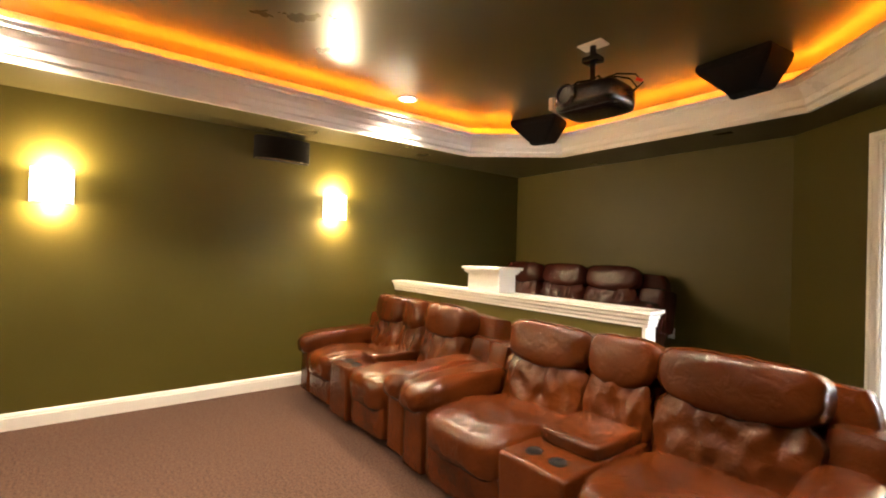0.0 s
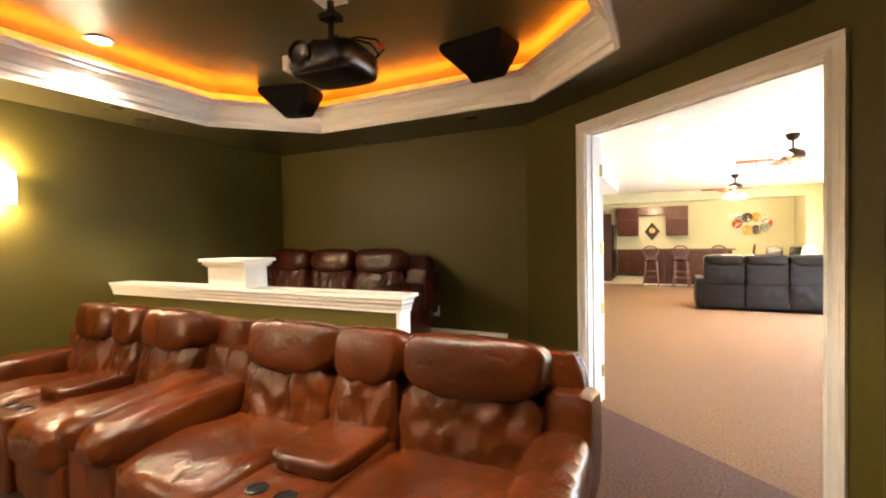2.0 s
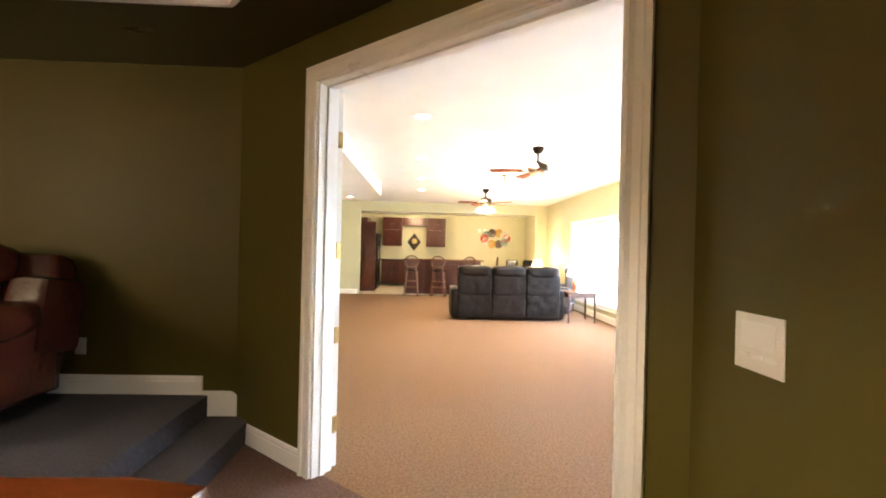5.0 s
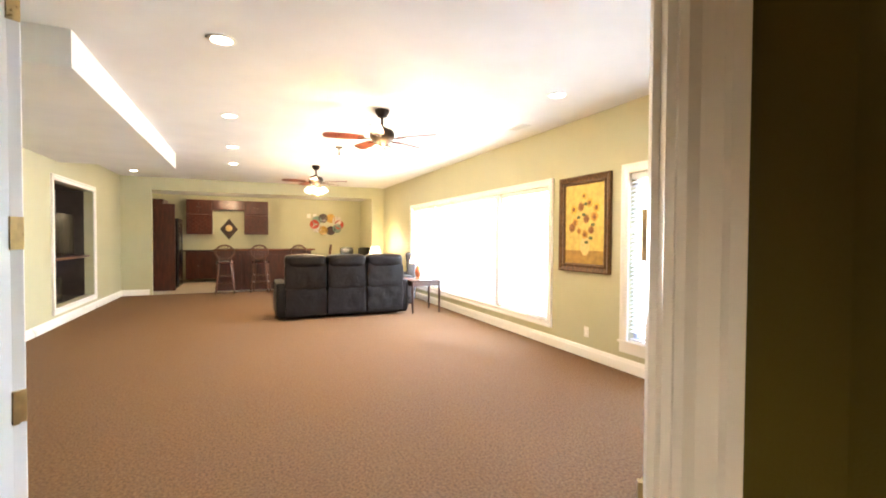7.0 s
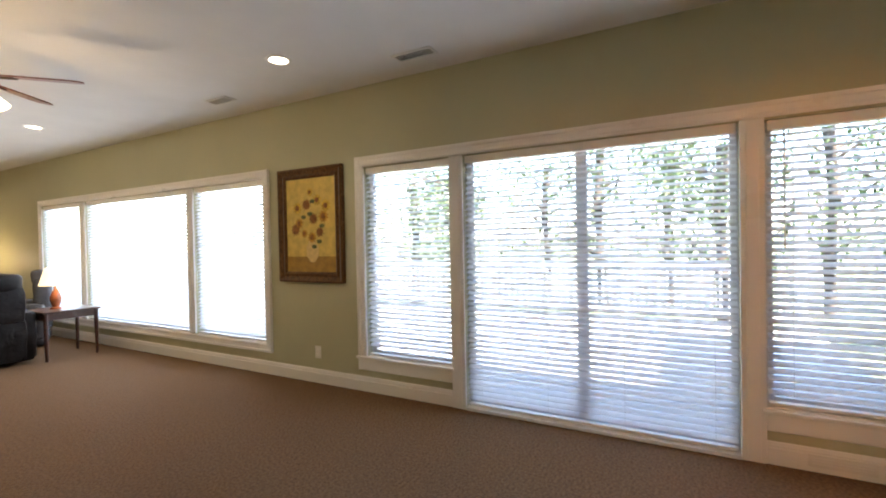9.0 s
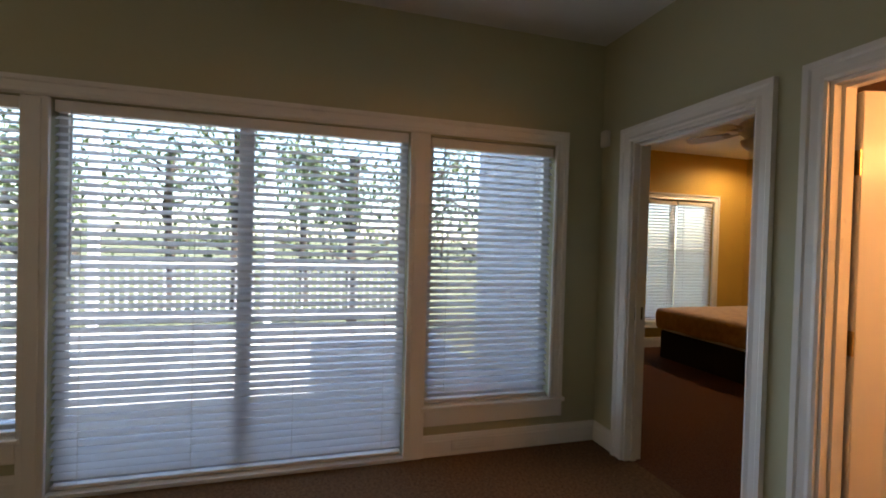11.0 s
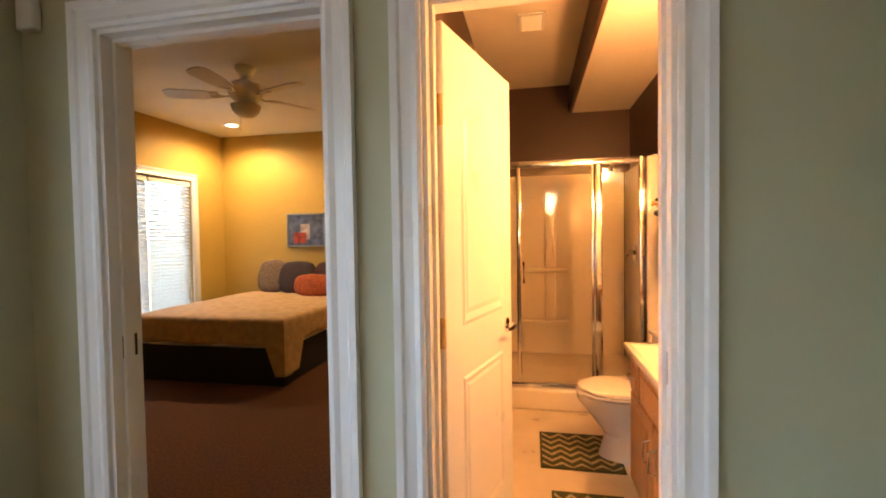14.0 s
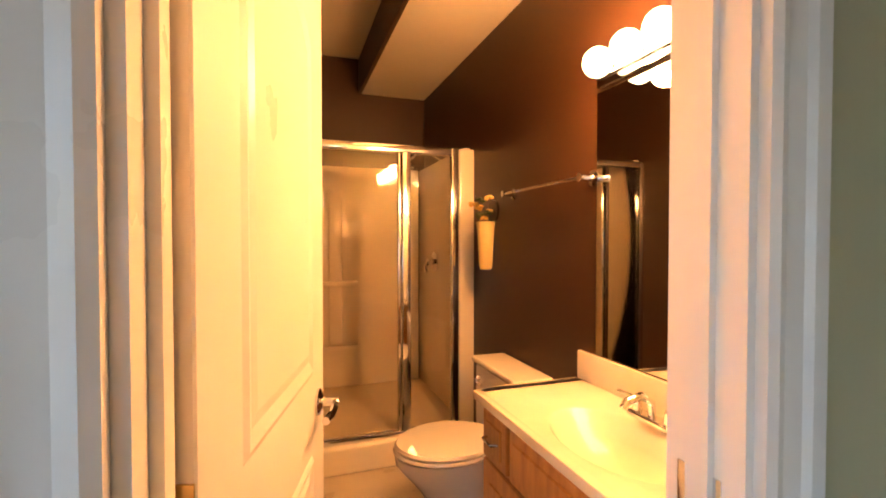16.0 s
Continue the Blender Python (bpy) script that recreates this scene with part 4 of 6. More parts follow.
def ceiling_fan(x, y, z, rz, label, metal, blade, lit, drop=0.2, r=0.62, bowl=False):
    f = thing("ceiling_fan", label, "ceiling fan", pose(x, y, z, 0, 0, rz), "ceiling fans")
    bm = bmesh.new()
    lathe(bm, [(0.03, -0.085), (0.05, -0.075), (0.075, -0.03), (0.078, -0.001)], n=24)
    part("canopy", bm, metal, f)
    bm = bmesh.new()
    cyl(bm, (0, 0, -0.08), (0, 0, -drop), 0.014, n=12)
    part("downrod", bm, metal, f)
    bm = bmesh.new()
    lathe(bm, [(0.03, -drop - 0.19), (0.075, -drop - 0.17), (0.12, -drop - 0.12), (0.135, -drop - 0.09), (0.135, -drop - 0.05), (0.115, -drop - 0.02), (0.05, -drop + 0.005), (0.03, -drop + 0.02)], n=28)
    part("motor", bm, metal, f)
    for k in range(5):
        a = k * 2 * math.pi / 5
        m = Matrix.Rotation(a, 4, "Z") @ Matrix.Translation((0, 0, -drop - 0.11)) @ Matrix.Rotation(radians(11), 4, "X")
        bm = bmesh.new()
        outl = [(0.2, -0.05), (0.3, -0.062), (r - 0.05, -0.072), (r, -0.05), (r + 0.015, 0), (r, 0.05), (r - 0.05, 0.072), (0.3, 0.062), (0.2, 0.05)]
        up_, lo2 = [[bm.verts.new(m @ Vector((px, py, pz))) for px, py in outl] for pz in (0.004, -0.004)]
        bm.faces.new(up_)
        bm.faces.new(lo2[::-1])
        for i in range(len(outl)):
            j = (i + 1) % len(outl)
            bm.faces.new((up_[i], lo2[i], lo2[j], up_[j]))
        part("blade", bm, blade, f, smooth=False)
        bm = bmesh.new()
        tube(bm, [m @ Vector(q) for q in ((0.1, 0, 0.0), (0.16, 0, -0.012), (0.22, 0.025, -0.008), (0.27, 0.03, -0.006))], 0.007, 6)
        tube(bm, [m @ Vector(q) for q in ((0.1, 0, 0.0), (0.16, 0, -0.012), (0.22, -0.025, -0.008), (0.27, -0.03, -0.006))], 0.007, 6)
        part("blade_iron", bm, metal, f)
    zb = -drop - 0.19
    if bowl:
        bm = bmesh.new()
        lathe(bm, [(0.01, zb - 0.1), (0.06, zb - 0.09), (0.1, zb - 0.05), (0.115, zb), (0.06, zb + 0.012)], n=24)
        part("glass_bowl", bm, lit, f)
    else:
        for k in range(4):
            a = k * math.pi / 2 + 0.4
            ca, sa = math.cos(a), math.sin(a)
            bm = bmesh.new()
            tube(bm, [(0.03 * ca, 0.03 * sa, zb + 0.01), (0.09 * ca, 0.09 * sa, zb - 0.01), (0.13 * ca, 0.13 * sa, zb - 0.035)], 0.009, 8)
            part("lamp_arm", bm, metal, f)
            bm = bmesh.new()
            lathe(bm, [(0.022, 0.0), (0.035, 0.02), (0.05, 0.06), (0.068, 0.1), (0.06, 0.1), (0.03, 0.05)], n=18, m=Matrix.Translation((0.13 * ca, 0.13 * sa, zb - 0.03)) @ Matrix.Rotation(a, 4, "Z") @ Matrix.Rotation(radians(155), 4, "Y"))
            part("glass_shade", bm, lit, f)
    bm = bmesh.new()
    tube(bm, [(0.04, 0, zb), (0.042, 0, zb - 0.12), (0.042, 0.002, zb - 0.2)], 0.002, 5)
    part("pull_chain", bm, BRASS, f)
    return f


ceiling_fan(3.04, 9.87, CH, 30, "dark bronze ceiling fan with mahogany blades and lit shades", BRONZE, FANBLADE, SHADE_ON)
ceiling_fan(2.92, 14.08, CH, 40, "dark bronze ceiling fan with mahogany blades and lit shades", BRONZE, FANBLADE, SHADE_ON)
ceiling_fan(5.74, 2.3, 2.70, 20, "white bedroom ceiling fan with a glass bowl", TRIM, mat("pale_fan_blade", (0.6, 0.55, 0.48), 0.4, 0, 0.05, 4), mat("frosted_glass", (0.8, 0.76, 0.68), 0.4), 0.12, 0.6, True)
for x, y in ((3.04, 9.87), (2.92, 14.08)):
    point_lamp("fan_bulb", (x, y, CH - 0.62), 70, (1, 0.7, 0.38), 0.16)
cl = thing("ceiling_light", "lit frosted bowl light hung close under the ceiling", "ceiling light", pose(2.98, 12.04, CH))
bm = bmesh.new()
lathe(bm, [(0.012, -0.2), (0.012, -0.05), (0.06, -0.03), (0.065, -0.001)], n=20)
part("stem", bm, BRONZE, cl)
bm = bmesh.new()
lathe(bm, [(0.02, -0.3), (0.1, -0.28), (0.17, -0.22), (0.19, -0.19), (0.18, -0.18)], n=26)
part("glass_bowl", bm, SHADE_ON, cl)
point_lamp("bowl_bulb", (2.98, 12.04, CH - 0.45), 35, (1, 0.7, 0.38), 0.14)
for x, y in ((1.52, 8.65), (1.5, 10.83), (1.48, 12.77), (1.46, 14.49), (4.45, 8.66), (4.3, 12.5)):
    downlight(x, y, CH, 45, SOFTWARM, "family room downlights")
downlight(-0.5, 16.4, CH, 0, WARM, "family room downlights")


def air_vent(x, y, z, w, l, rz=0, group="ceiling vents"):
    v_ = thing("ceiling_vent", "white slotted air vent in the ceiling", "air vent", pose(x, y, z, 0, 0, rz), group)
    bm = bmesh.new()
    for a, b_, c, d_ in ((-w, -w + 0.02, -l, l), (w - 0.02, w, -l, l), (-w + 0.02, w - 0.02, -l, -l + 0.02), (-w + 0.02, w - 0.02, l - 0.02, l)):
        box(bm, a, b_, c, d_, -0.012, -0.001, 0.003, 1)
    part("frame", bm, WHITEPL, v_)
    bm = bmesh.new()
    box(bm, -w + 0.02, w - 0.02, -l + 0.02, l - 0.02, -0.003, -0.001)
    part("backing", bm, BLACK, v_)
    bm = bmesh.new()
    box(bm, -w + 0.022, w - 0.022, -0.004, 0.004, -0.002, 0.002)
    bmesh.ops.rotate(bm, verts=bm.verts[:], cent=(0, 0, 0), matrix=Matrix.Rotation(radians(35), 3, "X"))
    me = mesh("slat", bm, WHITEPL)
    n = int((2 * l - 0.05) / 0.016)
    for i in range(n):
        piece("slat", me, v_, pose(0, -l + 0.03 + i * 0.016, -0.008))
    return v_


air_vent(4.82, 9.88, CH, 0.07, 0.15)
air_vent(4.9, 7.72, CH, 0.07, 0.17)
air_vent(3.475, 2.48, 2.735, 0.09, 0.13)

# dark sofa, its back to the theater
so = thing("sofa", "dark espresso leather three-seat reclining sofa on the carpet", "sofa", pose(2.11, 12.72, 0) @ Matrix.Diagonal((1.09, 1, 1.05, 1)))
bm = bmesh.new()
box(bm, 0.03, 2.05, 0.06, 0.85, 0.04, 0.42, 0.03)
part("base", bm, LEATHER_BK, so)
for i in range(3):
    x0, x1 = 0.12 + i * 0.62, 0.12 + (i + 1) * 0.62
    bm = bmesh.new()
    cushion(bm, x0 + 0.004, x1 - 0.004, 0.02, 0.2, 0.48, 0.9, 0.5, 10, 0.012, i, expo=7)
    part("back_panel", bm, LEATHER_BK, so)
    bm = bmesh.new()
    cushion(bm, x0 + 0.003, x1 - 0.003, 0.0, 0.34, 0.82, 1.03, 0.85, 10, 0.01, i + 5, expo=4)
    part("head_pillow", bm, LEATHER_BK, so)
    bm = bmesh.new()
    cushion(bm, x0 + 0.004, x1 - 0.004, 0.03, 0.14, 0.06, 0.5, 0.45, 10, 0.02 if i == 2 else 0.008, i + 9, expo=8)
    part("back_skirt", bm, LEATHER_BK, so)
    bm = bmesh.new()
    cushion(bm, x0 + 0.003, x1 - 0.003, 0.25, 0.98, 0.3, 0.5, 0.8, 8, 0.01, i + 12)
    part("seat", bm, LEATHER_BK, so)
for x0 in (0.0, 1.92):
    bm = bmesh.new()
    cushion(bm, x0, x0 + 0.16, 0.05, 0.95, 0.05, 0.6, 0.55, 8, 0.008, 2, expo=5)
    part("arm", bm, LEATHER_BK, so)

# end tables with lamps


def lamp_table(x, y, w, h, label):
    t = thing("end_table", label, "table", pose(x, y, 0), "end tables")
    bm = bmesh.new()
    box(bm, -w, w, -w, w, h - 0.028, h, 0.006)
    part("tabletop", bm, WALNUT, t)
    bm = bmesh.new()
    for s in (-1, 1):
        box(bm, -w + 0.05, w - 0.05, s * (w - 0.04) - 0.01, s * (w - 0.04) + 0.01, h - 0.11, h - 0.028)
        box(bm, s * (w - 0.04) - 0.01, s * (w - 0.04) + 0.01, -w + 0.05, w - 0.05, h - 0.11, h - 0.028)
    part("apron", bm, WALNUT, t)
    for sx in (-1, 1):
        for sy in (-1, 1):
            bm = bmesh.new()
            cyl(bm, (sx * (w - 0.04), sy * (w - 0.04), 0), (sx * (w - 0.04), sy * (w - 0.04), h - 0.028), 0.017, 0.026, 8)
            part("leg", bm, WALNUT, t)
    return t


def table_lamp(x, y, z, label, watts):
    l = thing("table_lamp", label, "lamp", pose(x, y, z), "table lamps")
    bm = bmesh.new()
    lathe(bm, [(0.06, 0), (0.06, 0.015), (0.035, 0.03), (0.055, 0.09), (0.06, 0.14), (0.035, 0.22), (0.014, 0.26), (0.012, 0.33)], n=20)
    part("base", bm, mat("amber_glass_lamp_base", (0.45, 0.13, 0.05), 0.2, 0, 0.2, 12), l)
    bm = bmesh.new()
    n = 24
    r = [[bm.verts.new((rr * math.cos(2 * math.pi * i / n), rr * math.sin(2 * math.pi * i / n), zz)) for i in range(n)] for rr, zz in ((0.165, 0.3), (0.1, 0.52), (0.097, 0.52), (0.162, 0.3))]
    for a_, b_ in zip(r, r[1:] + r[:1]):
        for i in range(n):
            bm.faces.new((a_[i], a_[(i + 1) % n], b_[(i + 1) % n], b_[i]))
    part("shade", bm, mat("lit_linen_shade", (0.9, 0.8, 0.6), 0.9, emit=(1.0, 0.75, 0.38), power=5), l)
    point_lamp("table_lamp_bulb", (x, y, z + 0.56), watts, WARM, 0.05)
    return l


lamp_table(4.68, 12.95, 0.3, 0.6, "dark wooden end table beside the dark sofa")
table_lamp(4.62, 12.95, 0.6, "lit table lamp with amber base on the end table", 18)
lamp_table(4.75, 16.5, 0.3, 0.62, "dark wooden end table in the far corner")
table_lamp(4.75, 16.5, 0.62, "lit table lamp on the far corner table", 45)
ac = thing("armchair", "grey leather armchair by the long window", "chair", pose(4.62, 14.3, 0, 0, 0, -115))
GREYL = leather("grey_leather", (0.1, 0.1, 0.11), (0.06, 0.06, 0.065))
for nm, dims, sd in (("seat", (-0.3, 0.3, -0.3, 0.32, 0.2, 0.47), 1), ("backrest", (-0.3, 0.3, 0.24, 0.46, 0.4, 0.95), 2), ("headrest", (-0.24, 0.24, 0.22, 0.44, 0.88, 1.06), 3), ("arm", (-0.44, -0.29, -0.32, 0.4, 0.1, 0.62), 4), ("arm", (0.29, 0.44, -0.32, 0.4, 0.1, 0.62), 5), ("base", (-0.36, 0.36, -0.26, 0.4, 0.0, 0.24), 6)):
    bm = bmesh.new()
    cushion(bm, *dims, 0.7, 8, 0.01, sd)
    part(nm, bm, GREYL, ac)

# framed sunflower-vase painting
pa = thing("framed_painting", "flower painting in a wide dark carved wooden frame", "painting", pose(WX, 9.15, 1.535, 0, 0, -90))
FW, FH = 0.42, 0.555
bm = bmesh.new()
PROF = [(0, 0), (0, 0.02), (0.02, 0.035), (0.045, 0.022), (0.06, 0.03), (0.085, 0.045), (0.1, 0.04), (0.1, 0)]
rings = [[bm.verts.new((sx * (FW - 0.1 + o), -h_, sz * (FH - 0.1 + o))) for o, h_ in PROF] for sx, sz in ((-1, -1), (1, -1), (1, 1), (-1, 1))]
for i in range(4):
    for j in range(len(PROF)):
        k = (j + 1) % len(PROF)
        bm.faces.new((rings[i][j], rings[i][k], rings[(i + 1) % 4][k], rings[(i + 1) % 4][j]))
part("frame", bm, mat("carved_dark_frame", (0.16, 0.075, 0.022), 0.4, 0.2, 0.3, 30, 0.5, 80), pa, "carved dark wooden frame", smooth=False)
bm = bmesh.new()
box(bm, -FW + 0.098, FW - 0.098, -0.014, -0.004, -FH + 0.25, FH - 0.098)
part("canvas", bm, mat("ochre_yellow_paint", (0.72, 0.52, 0.12), 0.6, 0, 0.12, 14, 0.3, 60), pa, smooth=False)
bm = bmesh.new()
box(bm, -FW + 0.098, FW - 0.098, -0.0145, -0.004, -FH + 0.098, -FH + 0.25)
part("painted_table", bm, mat("deep_ochre_paint", (0.42, 0.24, 0.04), 0.6, 0, 0.15, 14, 0.3, 60), pa, smooth=False)
bm = bmesh.new()
lathe(bm, [(0.05, -0.36), (0.085, -0.3), (0.085, -0.22), (0.05, -0.15), (0.055, -0.14)], n=16, m=Matrix.Translation((0.02, -0.012, 0)) @ Matrix.Diagonal((1, 0.06, 1, 1)))
part("painted_vase", bm, mat("pale_vase_paint", (0.75, 0.55, 0.2), 0.6, 0, 0.1, 20), pa)
cols = [mat("petal_paint", c, 0.65, 0, 0.25, 40, 0.4, 80) for c in ((0.62, 0.3, 0.03), (0.35, 0.14, 0.03), (0.75, 0.48, 0.05), (0.16, 0.17, 0.05))]
rf = random.Random(5)
spots = [(-0.15, 0.02), (-0.05, 0.2), (0.09, 0.24), (0.17, 0.08), (0.04, 0.06), (-0.17, 0.17), (-0.08, -0.08), (0.12, -0.07), (0.2, 0.18), (0.02, -0.12), (-0.2, -0.04), (0.0, 0.32)]
for i, (fx, fz) in enumerate(spots):
    bm = bmesh.new()
    n = 11
    c0 = bm.verts.new((fx, -0.02, fz))
    rr = rf.uniform(0.045, 0.07)
    rim = [bm.verts.new((fx + rr * (1.0 if k % 2 else 0.62) * math.cos(2 * math.pi * k / (2 * n)), -0.0155, fz + rr * (1.0 if k % 2 else 0.62) * math.sin(2 * math.pi * k / (2 * n)))) for k in range(2 * n)]
    for k in range(2 * n):
        bm.faces.new((c0, rim[k], rim[(k + 1) % (2 * n)]))
    part("painted_flower", bm, cols[i % 3], pa)
    bm = bmesh.new()
    ball(bm, (fx, -0.019, fz), rr * 0.4, 0.004, rr * 0.4, 10)
    part("flower_centre", bm, cols[1], pa)
    if i % 2:
        bm = bmesh.new()
        ball(bm, (fx * 0.7 + 0.03, -0.016, fz - 0.09), 0.035, 0.003, 0.02, 8)
        part("painted_leaf", bm, cols[3], pa)

# alcove with shelves in the left wall
al = thing("alcove", "dark built-in alcove with a shelf and white frame", "alcove", kind="structure")
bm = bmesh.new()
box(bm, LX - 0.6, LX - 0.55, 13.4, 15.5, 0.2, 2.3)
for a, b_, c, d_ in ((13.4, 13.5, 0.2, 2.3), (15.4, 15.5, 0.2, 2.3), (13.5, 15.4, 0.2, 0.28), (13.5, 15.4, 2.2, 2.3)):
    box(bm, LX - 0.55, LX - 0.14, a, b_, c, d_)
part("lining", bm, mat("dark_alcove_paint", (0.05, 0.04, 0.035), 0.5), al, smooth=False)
bm = bmesh.new()
box(bm, LX - 0.5, LX - 0.06, 13.5, 15.4, 0.98, 1.02)
part("shelf", bm, CHERRY, al, smooth=False)
bm = bmesh.new()
box(bm, LX - 0.5, LX - 0.2, 13.8, 15.1, 1.02, 1.75, 0.02)
part("screen", bm, BLACK, al, "dark screen on the shelf")
bm = bmesh.new()
box(bm, LX - 0.5, LX - 0.2, 13.7, 14.5, 0.28, 0.7, 0.02)
part("cabinet", bm, BLACK, al, "dark cabinet under the shelf")
door_casing("window_casing", (LX, 13.5), (LX, 15.4), 2.2, "white moulded frame round the alcove", -1, 0.28)


# ---- kitchen ----
def cabinet(x0, x1, y0, y1, z0, z1, doors, label, wood, front=-1, lattice=False, knob=True):
    c = thing("cabinet", label, "cabinet", group="kitchen cabinets" if y0 > 10 else "vanity")
    bm = bmesh.new()
    box(bm, x0, x1, y0, y1, z0, z1, 0.004, 1)
    part("body", bm, wood, c, smooth=False)
    for i in range(doors):
        a = x0 + (x1 - x0) * i / doors + 0.012
        b_ = x0 + (x1 - x0) * (i + 1) / doors - 0.012
        bm = bmesh.new()
        if lattice:
            for s in (-1, 1):
                k = -3
                for k in range(-3, 5):
                    za = z0 + 0.05
                    p_ = [(a + (b_ - a) * (k / 4), za), (a + (b_ - a) * (k / 4 + 1), z1 - 0.05)]
                    u0, u1 = max(0, -k / 4), min(1, 1 - k / 4)
                    if u1 <= u0:
                        continue
                    q = [(p_[0][0] + (p_[1][0] - p_[0][0]) * u, p_[0][1] + (p_[1][1] - p_[0][1]) * u) for u in (u0, u1)]
                    if s < 0:
                        q = [(a + b_ - qq[0], qq[1]) for qq in q]
                    cyl(bm, (q[0][0], y0 - 0.012, q[0][1]), (q[1][0], y0 - 0.012, q[1][1]), 0.012, n=4)
            d = part("rack_lattice", bm, wood, c, "crossed wine rack lattice", smooth=False)
        else:
            box(bm, a, b_, y0 - 0.02, y0 - 0.001, z0 + 0.02, z1 - 0.02, 0.004, 1)
            box(bm, a + 0.06, b_ - 0.06, y0 - 0.028, y0 - 0.018, z0 + 0.08, z1 - 0.08, 0.008, 1)
            d = part("door", bm, wood, c, smooth=False)
            bm = bmesh.new()
            ball(bm, (b_ - 0.03 if i % 2 == 0 else a + 0.03, y0 - 0.035, (z0 + z1) / 2), 0.012, 0.012, 0.012, 8)
            part("knob", bm, CHROME, d)
    return c


CF = 20.5
for x0, x1 in ((0.02, 0.75), (0.75, 1.5), (1.5, 2.3)):
    cabinet(x0, x1, CF - 0.22, KB, 0.1, 0.93, 2, "dark cherry base cabinet of the kitchen", CHERRY)
bm = bmesh.new()
box(bm, -0.05, 2.35, CF - 0.26, KB, 0.932, 0.97, 0.006)
solid("worktop", bm, mat("dark_stone", (0.06, 0.04, 0.035), 0.2, 0, 0.3, 40), "dark polished kitchen worktop", "worktop")
cabinet(0.02, 0.72, CF, KB, 1.45, 2.05, 1, "dark cherry wall cabinet with wine rack lattice", CHERRY, lattice=True)
cabinet(1.62, 2.32, CF, KB, 1.45, 2.05, 1, "dark cherry wall cabinet with wine rack lattice", CHERRY, lattice=True)
cabinet(0.02, 0.72, CF, KB, 2.055, 2.5, 2, "dark cherry upper wall cabinet", CHERRY)
cabinet(0.725, 1.615, CF, KB, 2.2, 2.5, 2, "short dark cherry wall cabinet above the backsplash", CHERRY)
cabinet(1.62, 2.32, CF, KB, 2.055, 2.5, 2, "dark cherry upper wall cabinet", CHERRY)
cabinet(LX + 0.002, -0.4, 19.4, 20.2, 1.5, 2.4, 1, "dark cherry side wall cabinet", CHERRY)
fr = thing("refrigerator", "black two-door refrigerator beside the kitchen entry", "refrigerator", pose(-0.3, 18.7, 0))
bm = bmesh.new()
box(bm, -0.42, 0.32, -0.4, 0.4, 0.02, 1.85, 0.015)
part("body", bm, BLACK, fr)
for y0, y1 in ((-0.39, -0.06), (-0.05, 0.39)):
    bm = bmesh.new()
    box(bm, 0.325, 0.39, y0, y1, 0.08, 1.84, 0.012)
    part("door", bm, BLACK, fr)
    bm = bmesh.new()
    cyl(bm, (0.42, (y1 if y0 < -0.1 else y0), 0.6), (0.42, (y1 if y0 < -0.1 else y0), 1.5), 0.012, n=8)
    part("handle", bm, BLACK, fr)
bm = bmesh.new()
box(bm, -0.7, 0.02, 18.22, 18.27, 0, 2.2, 0.004, 1)
solid("fridge_panel", bm, CHERRY, "tall dark cherry side panel by the refrigerator", "cabinet")
# bar counter with stools
bar = thing("bar_counter", "dark cherry breakfast bar with a polished top", "counter")
bm = bmesh.new()
box(bm, 1.0, 3.3, 17.75, 18.3, 0, 1.02, 0.006, 1)
part("body", bm, CHERRY, bar, smooth=False)
bm = bmesh.new()
box(bm, 0.92, 3.38, 17.6, 18.38, 1.02, 1.065, 0.012)
part("top", bm, mat("polished_bar_top", (0.2, 0.07, 0.03), 0.15, 0, 0.2, 6), bar)
for i in range(4):
    bm = bmesh.new()
    box(bm, 1.06 + i * 0.56, 1.56 + i * 0.56, 17.735, 17.75, 0.15, 0.92, 0.006, 1)
    part("panel", bm, CHERRY, bar, smooth=False)
STOOLW = mat("honey_brown_wood", (0.12, 0.04, 0.014), 0.35, 0, 0.2, 6, 0.05, 60, base2=(0.06, 0.02, 0.008))
st = thing("bar_stool", "brown wooden bar stool with a round carved back", "stool", pose(1.2, 17.2, 0, 0, 0, 180), "bar stools")
bm = bmesh.new()
lathe(bm, [(0.19, 0.72), (0.21, 0.735), (0.21, 0.76), (0.17, 0.79)], n=20)
part("seat", bm, LEATHER_DK, st)
for sx in (-1, 1):
    for sy in (-1, 1):
        bm = bmesh.new()
        cyl(bm, (sx * 0.2, sy * 0.2, 0), (sx * 0.14, sy * 0.14, 0.73), 0.018, 0.026, 8)
        part("leg", bm, STOOLW, st)
for z_ in (0.25, 0.42):
    bm = bmesh.new()
    k_ = 0.2 - 0.06 * z_ / 0.73
    for a_, b_ in (((-k_, -k_), (k_, -k_)), ((k_, -k_), (k_, k_)), ((k_, k_), (-k_, k_)), ((-k_, k_), (-k_, -k_))):
        cyl(bm, (*a_, z_), (*b_, z_), 0.012, n=8)
    part("stretcher", bm, STOOLW, st)
bm = bmesh.new()
tube(bm, [(0.2 * math.cos(a), 0.19 + 0.02 * math.sin(a), 1.0 + 0.17 * math.sin(a)) for a in [2 * math.pi * i / 24 for i in range(25)]], 0.02, 8)
for i in range(-2, 3):
    cyl(bm, (i * 0.06, 0.19, 0.85), (i * 0.06, 0.2, 1.16), 0.009, n=6)
cyl(bm, (-0.12, 0.17, 0.75), (-0.14, 0.19, 0.88), 0.016, n=8)
cyl(bm, (0.12, 0.17, 0.75), (0.14, 0.19, 0.88), 0.016, n=8)
part("backrest", bm, STOOLW, st)
